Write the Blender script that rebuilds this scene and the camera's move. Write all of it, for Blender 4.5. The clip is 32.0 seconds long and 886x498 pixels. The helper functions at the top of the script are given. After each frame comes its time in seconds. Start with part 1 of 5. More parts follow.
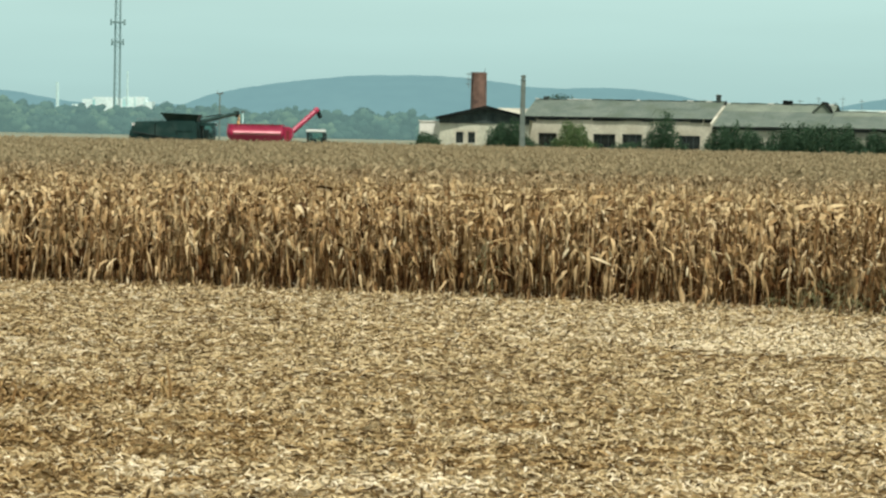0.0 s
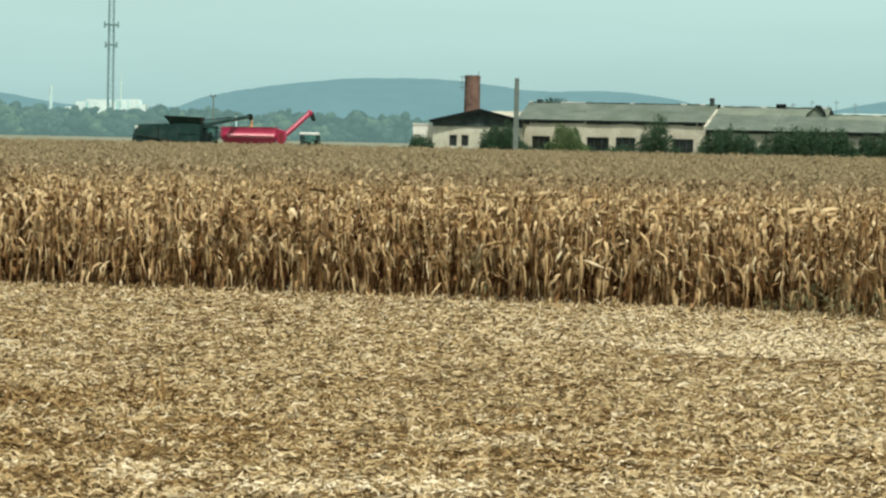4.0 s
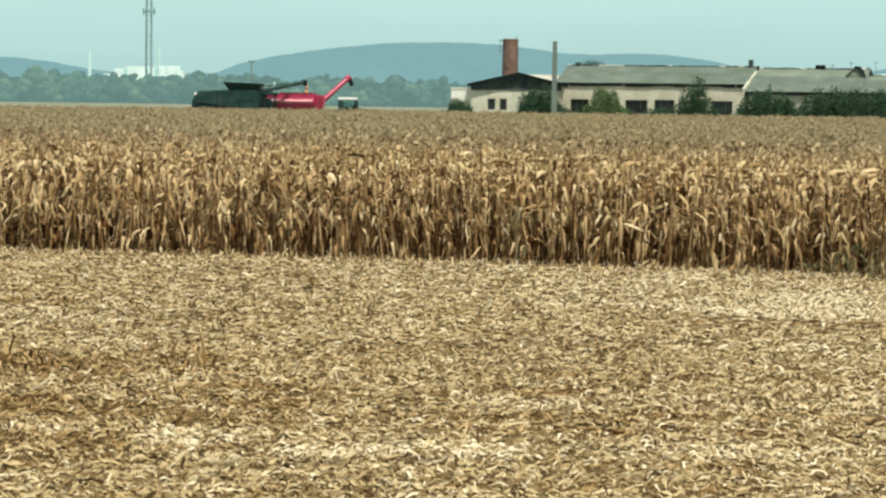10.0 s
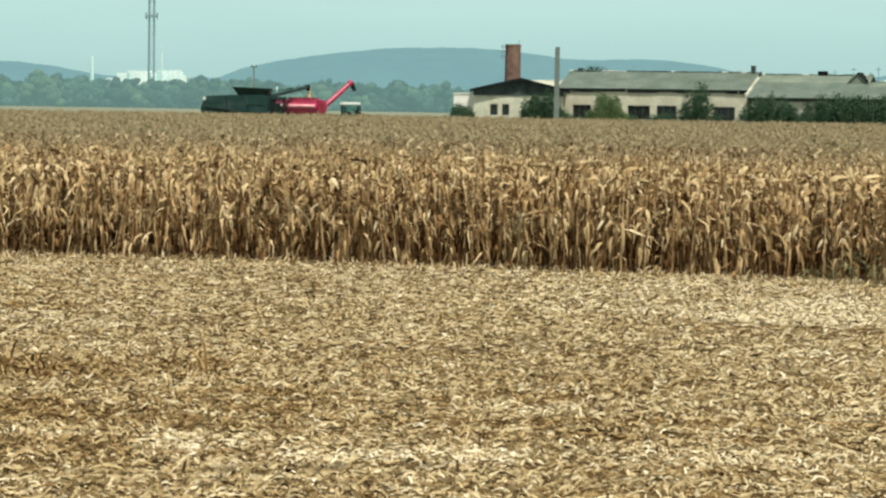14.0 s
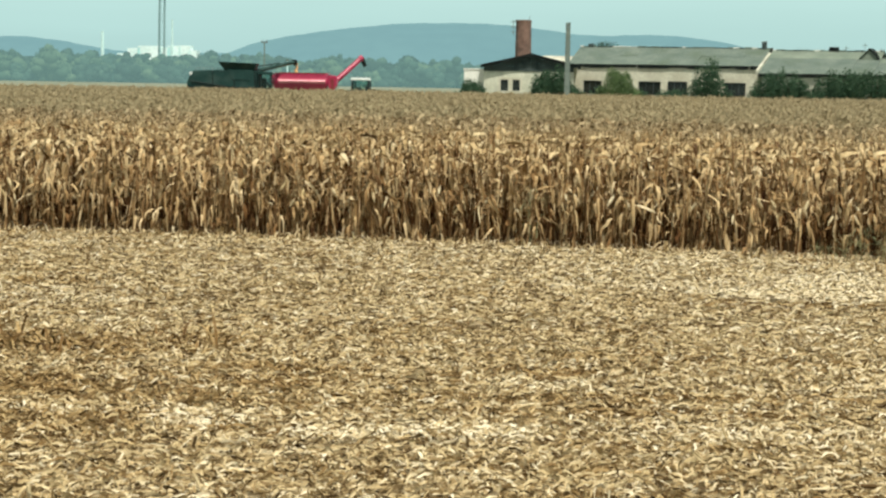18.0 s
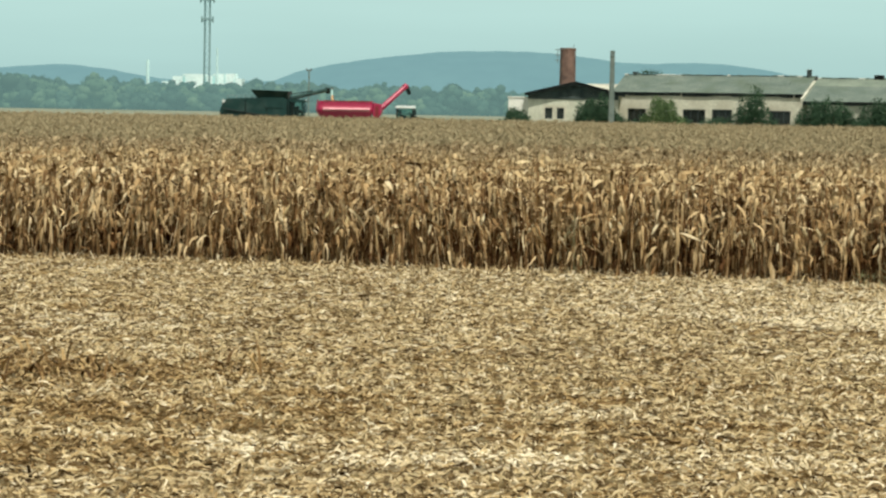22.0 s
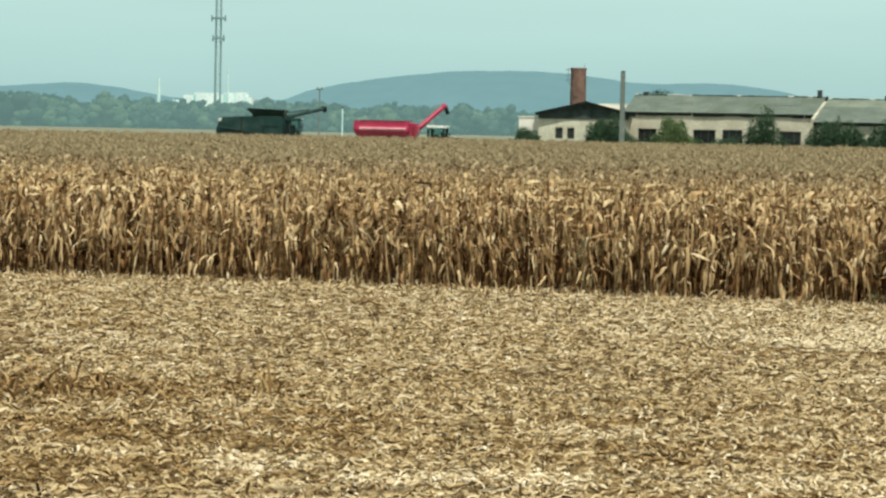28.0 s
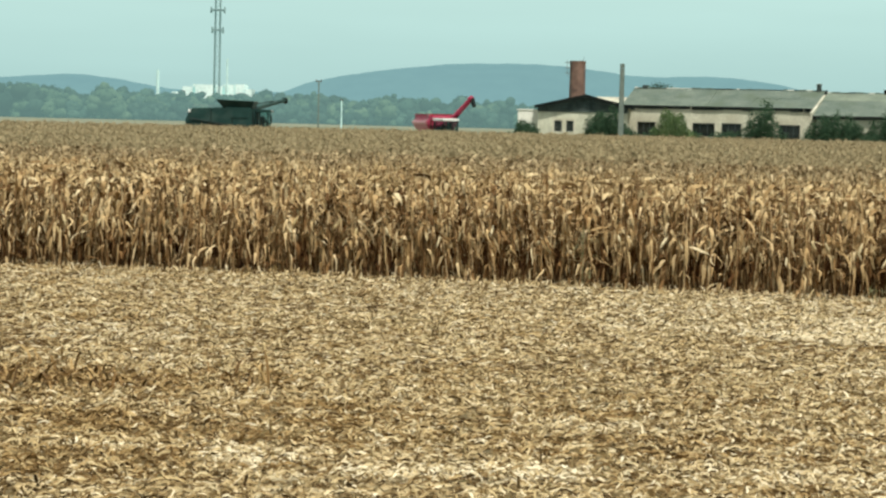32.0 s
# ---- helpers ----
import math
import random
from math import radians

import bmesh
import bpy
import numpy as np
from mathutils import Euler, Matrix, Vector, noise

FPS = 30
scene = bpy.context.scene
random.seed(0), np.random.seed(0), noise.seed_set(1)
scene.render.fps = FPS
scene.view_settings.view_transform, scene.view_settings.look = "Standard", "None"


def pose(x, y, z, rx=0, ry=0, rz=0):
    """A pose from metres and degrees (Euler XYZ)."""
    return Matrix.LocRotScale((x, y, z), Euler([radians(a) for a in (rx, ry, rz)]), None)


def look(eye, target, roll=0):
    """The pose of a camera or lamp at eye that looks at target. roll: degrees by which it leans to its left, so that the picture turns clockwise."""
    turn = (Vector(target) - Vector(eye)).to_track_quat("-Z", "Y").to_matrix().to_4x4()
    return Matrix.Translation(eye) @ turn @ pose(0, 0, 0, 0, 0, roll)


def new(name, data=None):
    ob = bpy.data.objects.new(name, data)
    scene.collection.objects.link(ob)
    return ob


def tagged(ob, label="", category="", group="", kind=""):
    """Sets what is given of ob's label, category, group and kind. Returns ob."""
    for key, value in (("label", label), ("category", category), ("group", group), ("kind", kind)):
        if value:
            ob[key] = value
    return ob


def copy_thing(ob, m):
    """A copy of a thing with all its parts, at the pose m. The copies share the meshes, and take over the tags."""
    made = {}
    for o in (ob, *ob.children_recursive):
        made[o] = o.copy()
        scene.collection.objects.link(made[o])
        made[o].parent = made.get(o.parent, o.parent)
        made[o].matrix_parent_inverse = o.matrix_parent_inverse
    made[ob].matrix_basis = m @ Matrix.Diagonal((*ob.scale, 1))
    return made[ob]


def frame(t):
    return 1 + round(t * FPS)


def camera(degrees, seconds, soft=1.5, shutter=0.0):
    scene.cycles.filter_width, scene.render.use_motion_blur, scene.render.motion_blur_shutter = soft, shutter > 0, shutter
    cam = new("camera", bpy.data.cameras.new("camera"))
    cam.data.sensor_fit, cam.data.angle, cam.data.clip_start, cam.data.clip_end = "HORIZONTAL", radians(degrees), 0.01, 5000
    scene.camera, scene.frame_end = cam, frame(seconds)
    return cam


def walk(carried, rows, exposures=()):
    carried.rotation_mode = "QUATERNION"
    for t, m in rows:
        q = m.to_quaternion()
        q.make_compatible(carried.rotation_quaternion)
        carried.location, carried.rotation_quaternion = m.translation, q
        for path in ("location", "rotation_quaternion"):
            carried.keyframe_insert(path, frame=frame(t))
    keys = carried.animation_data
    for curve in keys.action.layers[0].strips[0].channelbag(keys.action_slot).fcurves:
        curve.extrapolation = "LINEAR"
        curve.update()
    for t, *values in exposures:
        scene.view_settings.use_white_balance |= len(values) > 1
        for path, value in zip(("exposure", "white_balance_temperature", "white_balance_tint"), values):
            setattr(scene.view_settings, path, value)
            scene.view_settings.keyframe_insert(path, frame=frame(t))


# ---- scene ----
# A harvested maize strip, a standing dry maize stand, and machines at work behind it.
# The eye stands still 3.3 m above the ground at the origin and looks along +y.
EYE = 3.3
cam = camera(21.0, 32.0, soft=2.45)
# seconds, yaw, pitch, lean
TURNS = [
    (0.0, -0.007, -2.791, 1.167),
    (0.5, -0.020, -2.729, 1.146),
    (1.0, -0.060, -2.765, 1.186),
    (1.5, -0.066, -2.691, 1.185),
    (2.0, -0.100, -2.790, 1.216),
    (2.5, -0.108, -2.777, 1.209),
    (3.0, -0.119, -2.795, 1.267),
    (3.5, -0.152, -2.752, 1.251),
    (5.5, -0.260, -2.690, 1.338),
    (6.0, -0.289, -2.766, 1.379),
    (6.5, -0.243, -2.909, 1.376),
    (7.0, -0.210, -2.936, 1.433),
    (7.5, -0.162, -2.911, 1.387),
    (8.0, -0.132, -2.981, 1.376),
    (8.5, 0.074, -3.074, 1.243),
    (9.0, 0.208, -3.044, 1.202),
    (9.5, 0.285, -3.066, 1.133),
    (10.0, 0.761, -3.591, 0.781),
    (10.5, 0.849, -3.624, 0.790),
    (11.0, 0.934, -3.592, 0.793),
    (11.5, 0.924, -3.558, 0.826),
    (12.0, 0.885, -3.566, 0.847),
    (12.5, 0.879, -3.511, 0.907),
    (13.0, 0.863, -3.536, 0.874),
    (13.5, 0.857, -3.492, 0.908),
    (14.0, 0.812, -3.467, 0.923),
    (14.5, 0.901, -3.622, 0.929),
    (15.0, 0.985, -3.734, 0.918),
    (15.5, 0.988, -3.852, 0.951),
    (17.5, 1.072, -4.029, 0.986),
    (18.0, 1.048, -4.054, 0.992),
    (18.5, 1.043, -4.154, 0.999),
    (19.0, 1.024, -4.171, 1.057),
    (19.5, 0.899, -4.132, 1.149),
    (20.0, 0.704, -4.054, 1.258),
    (20.5, 1.273, -4.076, 1.114),
    (21.0, 1.873, -3.756, 0.968),
    (21.5, 2.032, -3.606, 1.028),
    (22.0, 2.118, -3.403, 0.997),
    (22.5, 2.115, -3.175, 1.046),
    (23.0, 2.092, -3.071, 1.062),
    (23.5, 2.076, -2.938, 1.114),
    (24.0, 2.065, -2.894, 1.132),
    (24.5, 2.033, -2.827, 1.133),
    (25.0, 2.029, -2.835, 1.143),
    (25.5, 2.031, -2.799, 1.187),
    (27.5, 2.185, -2.774, 1.215),
    (28.0, 2.366, -2.944, 1.184),
    (28.5, 2.395, -2.950, 1.195),
    (29.0, 2.367, -2.961, 1.244),
    (29.5, 2.357, -2.944, 1.268),
    (30.0, 2.321, -2.900, 1.326),
    (30.5, 2.291, -2.909, 1.314),
    (31.0, 2.275, -2.959, 1.344),
    (31.5, 2.233, -3.061, 1.334),
    (32.0, 2.331, -3.120, 1.362),
]
GAIN = [(0, -0.02), (3, -0.03), (6, -0.03), (7, 0.06), (8, 0.06), (9.5, 0.09), (10.5, 0.12), (13, 0.12), (14, 0.06), (15, 0.13), (19, 0.11), (20.5, 0.07), (21.5, 0.03), (22, 0.0), (23, -0.13), (25, -0.14), (28, 0.0), (30, 0.05), (32, 0.05)]
walk(cam, [(t, pose(0, 0, EYE, 90 + pitch, 0, yaw) @ pose(0, 0, 0, 0, 0, lean)) for t, yaw, pitch, lean in TURNS], GAIN)

# ---- light ----
SUN_HIGH, SUN_SIDE = 61.0, 160.0  # degrees above the horizon; clockwise from +y
sun = new("sun", bpy.data.lights.new("sun", "SUN"))
sun.data.energy, sun.data.angle, sun.data.color = 4.0, radians(3), (1.0, 0.98, 0.86)
_d = Vector((math.sin(radians(SUN_SIDE)) * math.cos(radians(SUN_HIGH)), math.cos(radians(SUN_SIDE)) * math.cos(radians(SUN_HIGH)), math.sin(radians(SUN_HIGH))))
sun.matrix_basis = look(_d * 400, (0, 0, 0))

world = bpy.data.worlds.new("world")
scene.world = world
world.use_nodes = True
wn, wl = world.node_tree.nodes, world.node_tree.links
sky = wn.new("ShaderNodeTexSky")
sky.sky_type, sky.sun_disc = "NISHITA", False
sky.sun_elevation, sky.sun_rotation = radians(SUN_HIGH), radians(SUN_SIDE)
sky.air_density, sky.dust_density = 1.2, 4.0
dim = wn.new("ShaderNodeMix")
dim.data_type, dim.blend_type = "RGBA", "MULTIPLY"
dim.inputs[0].default_value = 1.0
wl.new(sky.outputs[0], dim.inputs[6])
dim.inputs[7].default_value = (0.085, 0.10, 0.09, 1)
coord = wn.new("ShaderNodeTexCoord")
split = wn.new("ShaderNodeSeparateXYZ")
wl.new(coord.outputs["Generated"], split.inputs[0])
haze = wn.new("ShaderNodeValToRGB")
wl.new(split.outputs[2], haze.inputs[0])
haze.color_ramp.elements[0].position, haze.color_ramp.elements[0].color = 0.0, (0.452, 0.70, 0.672, 1)
haze.color_ramp.elements[1].position, haze.color_ramp.elements[1].color = 0.09, (0.65, 0.93, 0.865, 1)
for at, tint in ((0.2, (0.58, 0.66, 0.60, 1)), (1.0, (0.40, 0.41, 0.385, 1))):
    haze.color_ramp.elements.new(at).color = tint
cloud = wn.new("ShaderNodeTexNoise")
cloud.inputs["Scale"].default_value, cloud.inputs["Detail"].default_value = 4.0, 5.0
bands = wn.new("ShaderNodeMapping")
bands.inputs["Scale"].default_value = (1.0, 1.0, 9.0)
wl.new(coord.outputs["Generated"], bands.inputs[0])
wl.new(bands.outputs[0], cloud.inputs["Vector"])
veil = wn.new("ShaderNodeMapRange")
wl.new(cloud.outputs[0], veil.inputs[0])
veil.inputs[3].default_value, veil.inputs[4].default_value = 0.91, 1.09
wash = wn.new("ShaderNodeMix")
wash.data_type, wash.blend_type = "RGBA", "MULTIPLY"
wash.inputs[0].default_value = 1.0
wl.new(haze.outputs[0], wash.inputs[6])
wl.new(veil.outputs[0], wash.inputs[7])
blend = wn.new("ShaderNodeMix")
blend.data_type = "RGBA"
blend.inputs[0].default_value = 0.88
wl.new(dim.outputs[2], blend.inputs[6])
wl.new(wash.outputs[2], blend.inputs[7])
wl.new(blend.outputs[2], wn["Background"].inputs[0])
wn["Background"].inputs[1].default_value = 1.0


# ---- materials ----
def rgba(c):
    return (c[0], c[1], c[2], 1.0)


def surface(name, low, high, scale=3.0, rough=0.7, metal=0.0, bump=0.0, by="noise", fine=8.0, dirt=None, dirt_scale=0.6, spec=0.5, glow=None, thin=0.0):
    """A node material: two tones spread by noise or by piece, finer grain over them, and optional dirt in wide blotches."""
    m = bpy.data.materials.new(name)
    m.use_nodes = True
    n, k = m.node_tree.nodes, m.node_tree.links
    b = n["Principled BSDF"]
    b.inputs["Roughness"].default_value, b.inputs["Metallic"].default_value = rough, metal
    b.inputs["Specular IOR Level"].default_value = spec
    tc = n.new("ShaderNodeTexCoord")
    grain = n.new("ShaderNodeTexNoise")
    grain.inputs["Scale"].default_value, grain.inputs["Detail"].default_value = scale * fine, 4.0
    k.new(tc.outputs["Object"], grain.inputs["Vector"])
    ramp = n.new("ShaderNodeValToRGB")
    if isinstance(low, list):
        els = ramp.color_ramp.elements
        while len(els) < len(low):
            els.new(0.5)
        for e, (at, c) in zip(els, low):
            e.position, e.color = at, rgba(c)
    else:
        ramp.color_ramp.elements[0].color, ramp.color_ramp.elements[1].color = rgba(low), rgba(high)
    if by == "noise":
        wide = n.new("ShaderNodeTexNoise")
        wide.inputs["Scale"].default_value, wide.inputs["Detail"].default_value = scale, 5.0
        k.new(tc.outputs["Object"], wide.inputs["Vector"])
        even = n.new("ShaderNodeMapRange")
        k.new(wide.outputs[0], even.inputs[0])
        even.inputs[1].default_value, even.inputs[2].default_value = 0.3, 0.7
        k.new(even.outputs[0], ramp.inputs[0])
    elif by == "island":
        geo = n.new("ShaderNodeNewGeometry")
        k.new(geo.outputs["Random Per Island"], ramp.inputs[0])
    else:
        info = n.new("ShaderNodeObjectInfo")
        k.new(info.outputs["Random"], ramp.inputs[0])
    out = ramp.outputs[0]
    mix = n.new("ShaderNodeMix")
    mix.data_type, mix.blend_type = "RGBA", "MULTIPLY"
    mix.inputs[0].default_value = 1.0
    tone = n.new("ShaderNodeMapRange")
    k.new(grain.outputs[0], tone.inputs[0])
    tone.inputs[1].default_value, tone.inputs[2].default_value = 0.25, 0.75
    tone.inputs[3].default_value, tone.inputs[4].default_value = 0.78, 1.12
    k.new(out, mix.inputs[6])
    k.new(tone.outputs[0], mix.inputs[7])
    out = mix.outputs[2]
    if dirt:
        spot = n.new("ShaderNodeTexNoise")
        spot.inputs["Scale"].default_value, spot.inputs["Detail"].default_value = dirt_scale, 6.0
        k.new(tc.outputs["Object"], spot.inputs["Vector"])
        cut = n.new("ShaderNodeMapRange")
        k.new(spot.outputs[0], cut.inputs[0])
        cut.inputs[1].default_value, cut.inputs[2].default_value = 0.48, 0.68
        mud = n.new("ShaderNodeMix")
        mud.data_type = "RGBA"
        k.new(cut.outputs[0], mud.inputs[0])
        k.new(out, mud.inputs[6])
        mud.inputs[7].default_value = rgba(dirt)
        out = mud.outputs[2]
    k.new(out, b.inputs["Base Color"])
    if bump:
        bp = n.new("ShaderNodeBump")
        bp.inputs["Strength"].default_value, bp.inputs["Distance"].default_value = bump, 0.02
        k.new(grain.outputs[0], bp.inputs["Height"])
        k.new(bp.outputs[0], b.inputs["Normal"])
    if thin:
        through_leaf, both = n.new("ShaderNodeBsdfTranslucent"), n.new("ShaderNodeMixShader")
        both.inputs[0].default_value = thin
        k.new(out, through_leaf.inputs[0])
        k.new(b.outputs[0], both.inputs[1])
        k.new(through_leaf.outputs[0], both.inputs[2])
        k.new(both.outputs[0], n["Material Output"].inputs[0])
    # Even emission for far things: haze added as a glow.
    if glow:
        b.inputs["Emission Color"].default_value, b.inputs["Emission Strength"].default_value = rgba(glow), 1.0
    return m


M_GROUND = surface("stubble soil", (0.075, 0.043, 0.018), (0.17, 0.107, 0.046), 0.8, 0.95, bump=0.5, dirt=(0.085, 0.052, 0.023), dirt_scale=0.35, spec=0.12)
LITTER = [(0.0, (0.07, 0.041, 0.016)), (0.2, (0.27, 0.18, 0.08)), (0.45, (0.53, 0.395, 0.208)), (0.8, (0.65, 0.512, 0.302)), (1.0, (0.80, 0.68, 0.475))]
M_LITTER = surface("maize litter", LITTER, None, 2.0, 0.75, by="island", spec=0.12)
M_HUSK = surface("pale husk litter", [(0.0, (0.56, 0.43, 0.24)), (0.5, (0.71, 0.59, 0.39)), (1.0, (0.85, 0.75, 0.56))], None, 2.0, 0.7, by="island", spec=0.12)
LEAVES = [(0.0, (0.08, 0.038, 0.015)), (0.16, (0.24, 0.142, 0.06)), (0.38, (0.48, 0.334, 0.166)), (0.88, (0.63, 0.478, 0.27)), (1.0, (0.75, 0.61, 0.385))]
FRONT = [(0.0, (0.075, 0.035, 0.013)), (0.16, (0.26, 0.151, 0.061)), (0.43, (0.495, 0.331, 0.161)), (0.9, (0.63, 0.463, 0.255)), (1.0, (0.77, 0.62, 0.395))]
# Lower leaves: weathered brown, plus the stand's inner shade put into dark tones.
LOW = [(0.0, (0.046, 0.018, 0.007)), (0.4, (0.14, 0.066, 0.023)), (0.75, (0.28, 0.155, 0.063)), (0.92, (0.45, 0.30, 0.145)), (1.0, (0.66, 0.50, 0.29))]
M_CORN = surface("dry maize leaf", LEAVES, None, 2.0, 0.7, by="island", spec=0.12)
M_LEAF = surface("dry maize leaf singly", FRONT, None, 2.0, 0.7, by="object", spec=0.12)
# Far stubble: base colour greyed and greened to hold the haze.
M_FIELD = surface("far stubble field in haze tone", (0.21, 0.23, 0.17), (0.28, 0.295, 0.225), 0.05, 1.0, dirt=(0.18, 0.205, 0.14), dirt_scale=0.01, spec=0.12)
M_LEAF_LOW = surface("weathered shade-dark lower maize leaf", LOW, None, 2.0, 0.8, by="object", spec=0.12)
M_CORN_LOW = surface("weathered shade-dark lower maize leaves", LOW, None, 2.0, 0.8, by="island", spec=0.12)
TRASH = [(0.0, (0.085, 0.048, 0.018)), (0.3, (0.23, 0.14, 0.055)), (0.7, (0.44, 0.298, 0.135)), (1.0, (0.62, 0.465, 0.245))]
M_TRASH = surface("brown maize leaf trash", TRASH, None, 2.0, 0.8, by="island", spec=0.12)
M_TUFT = surface("brown tuft leaf", [(0.0, (0.07, 0.036, 0.013)), (0.35, (0.17, 0.096, 0.035)), (0.7, (0.32, 0.195, 0.08)), (1.0, (0.54, 0.38, 0.18))], None, 2.0, 0.8, by="object", spec=0.12)
# Farther maize: same dry leaf, with distance haze put into flatter, greyer tones.
M_TOPS = surface("far maize tops muted by haze", [(0.0, (0.36, 0.29, 0.17)), (0.4, (0.41, 0.332, 0.197)), (0.75, (0.455, 0.37, 0.222)), (1.0, (0.51, 0.42, 0.26))], None, 2.0, 0.8, by="island", spec=0.12, thin=0.4)
M_MIDDLE = surface("dry maize tops partly muted", [(0.0, (0.10, 0.06, 0.026)), (0.28, (0.265, 0.188, 0.098)), (0.55, (0.46, 0.345, 0.195)), (1.0, (0.66, 0.52, 0.325))], None, 2.0, 0.8, by="island", spec=0.12, thin=0.2)
M_STALK = surface("dry maize stalk", [(0.0, (0.13, 0.07, 0.03)), (0.4, (0.29, 0.172, 0.077)), (0.75, (0.48, 0.325, 0.165)), (1.0, (0.70, 0.54, 0.33))], None, 3.0, 0.7, by="object", spec=0.12)
M_WEED = surface("grey green weed", [(0.0, (0.16, 0.17, 0.085)), (0.5, (0.26, 0.265, 0.14)), (1.0, (0.38, 0.36, 0.21))], None, 2.0, 0.8, by="island", spec=0.1, thin=0.3)
M_EAR = surface("maize ear husk", (0.55, 0.42, 0.22), (0.78, 0.66, 0.44), 4.0, 0.7, by="object", spec=0.12)
# Woodland leaves emit a blue-green tone that stands for the haze before them.
M_WOODS = [surface("woodland leaf with haze glow", [(0.0, (0.03 * k, 0.062 * k, 0.05 * k)), (0.5, (0.05 * k, 0.092 * k, 0.07 * k)), (1.0, (0.075 * k, 0.125 * k, 0.09 * k))], None, 0.2, 1.0, by="island", spec=0.0, glow=(0.116, 0.207, 0.194)) for k in (0.3, 0.45, 0.62)]
M_WOODS.append(surface("pale tree leaf with haze glow", [(0.0, (0.032, 0.056, 0.036)), (0.5, (0.048, 0.077, 0.048)), (1.0, (0.068, 0.099, 0.06))], None, 0.2, 1.0, by="island", spec=0.0, glow=(0.116, 0.207, 0.194)))
M_BUSH = surface("bush leaf", [(0.0, (0.035, 0.07, 0.042)), (0.6, (0.055, 0.108, 0.062)), (1.0, (0.085, 0.14, 0.075))], None, 1.0, 0.7, by="island", spec=0.1, thin=0.35)
M_BUSH_PALE = surface("pale bush leaf", [(0.0, (0.075, 0.125, 0.055)), (0.6, (0.125, 0.19, 0.08)), (1.0, (0.19, 0.25, 0.105))], None, 1.0, 0.7, by="island", spec=0.1, thin=0.35)
M_BARK = surface("bark", (0.06, 0.045, 0.03), (0.13, 0.10, 0.07), 4.0, 0.9)
# Blue haze over the hills is emission, on nearly black leaf tones.
M_HILL = surface("wooded hill with haze glow", (0.02, 0.035, 0.035), (0.03, 0.05, 0.045), 0.004, 1.0, spec=0.0, glow=(0.18, 0.335, 0.358))
M_PLASTER = surface("cream lime plaster", (0.51, 0.475, 0.37), (0.66, 0.625, 0.51), 0.5, 0.9, dirt=(0.44, 0.40, 0.31), dirt_scale=0.35)
M_PLASTER_OLD = surface("old whitish plaster", (0.46, 0.45, 0.35), (0.68, 0.66, 0.54), 0.6, 0.9, dirt=(0.33, 0.31, 0.25), dirt_scale=0.5)
M_WHITE = surface("white wall paint", (0.74, 0.72, 0.64), (0.84, 0.82, 0.76), 0.6, 0.8)
M_BOARD = surface("weathered dark boards", (0.03, 0.044, 0.043), (0.075, 0.093, 0.088), 1.2, 0.9, spec=0.15)
M_TRIM = surface("dark eaves timber", (0.006, 0.009, 0.009), (0.018, 0.022, 0.02), 1.2, 0.9, spec=0.08)
M_ROOF = surface("mossy fibre cement roof", (0.095, 0.13, 0.108), (0.165, 0.2, 0.165), 0.5, 0.9, dirt=(0.095, 0.125, 0.09), dirt_scale=0.3)
M_ROOF_PALE = surface("pale fibre cement roof", (0.14, 0.18, 0.14), (0.215, 0.25, 0.195), 0.5, 0.9, dirt=(0.14, 0.17, 0.13), dirt_scale=0.3)
M_BRICK = surface("red chimney brick", (0.14, 0.08, 0.06), (0.24, 0.142, 0.108), 2.0, 0.9, fine=3.0, dirt=(0.10, 0.06, 0.048), dirt_scale=0.8)
# Stack paint: haze put in as a paler tone and emission.
M_FAR_STACK = surface("white stack paint with haze glow", (0.46, 0.60, 0.57), (0.56, 0.68, 0.65), 0.05, 0.9, glow=(0.10, 0.20, 0.19))
M_CONCRETE = surface("grey concrete", (0.19, 0.215, 0.19), (0.29, 0.305, 0.27), 1.5, 0.9)
M_POLE = surface("weathered grey pole concrete", (0.125, 0.165, 0.145), (0.20, 0.24, 0.21), 1.5, 0.9)
M_GLASS = surface("dark window glass", (0.012, 0.014, 0.013), (0.03, 0.034, 0.03), 1.0, 0.15)
M_STEEL = surface("grey galvanised steel", (0.17, 0.23, 0.23), (0.24, 0.31, 0.30), 0.5, 0.6)
# Mast steel lightened by a faint emission in place of haze.
M_MAST = surface("galvanised mast steel with haze glow", (0.13, 0.19, 0.19), (0.19, 0.25, 0.245), 0.5, 0.8, glow=(0.045, 0.095, 0.095))
# White walls with a blue-green emission added as haze.
M_FAR_WHITE = surface("white far cladding with haze glow", (0.56, 0.66, 0.63), (0.74, 0.81, 0.78), 0.05, 0.9, glow=(0.10, 0.20, 0.19))
M_GREEN = surface("dark green machine paint", (0.011, 0.038, 0.034), (0.019, 0.056, 0.05), 1.0, 0.45, dirt=(0.034, 0.066, 0.058), dirt_scale=0.7, spec=0.22)
M_BLACK = surface("black rubber and plastic", (0.007, 0.012, 0.011), (0.016, 0.024, 0.022), 2.0, 0.8, spec=0.2)
M_RED = surface("red cart paint", (0.36, 0.018, 0.068), (0.43, 0.028, 0.085), 0.8, 0.3, dirt=(0.37, 0.03, 0.075), dirt_scale=0.8)
# Lightened metallic red: the cart's side highlight put into the base colour.
M_RED_HIGHLIGHT = surface("pale red highlight trim", (0.62, 0.24, 0.28), (0.74, 0.34, 0.38), 0.8, 0.4, metal=0.7)
M_RED_DARK = surface("dusty dark red paint", (0.17, 0.015, 0.018), (0.25, 0.02, 0.025), 1.0, 0.5)
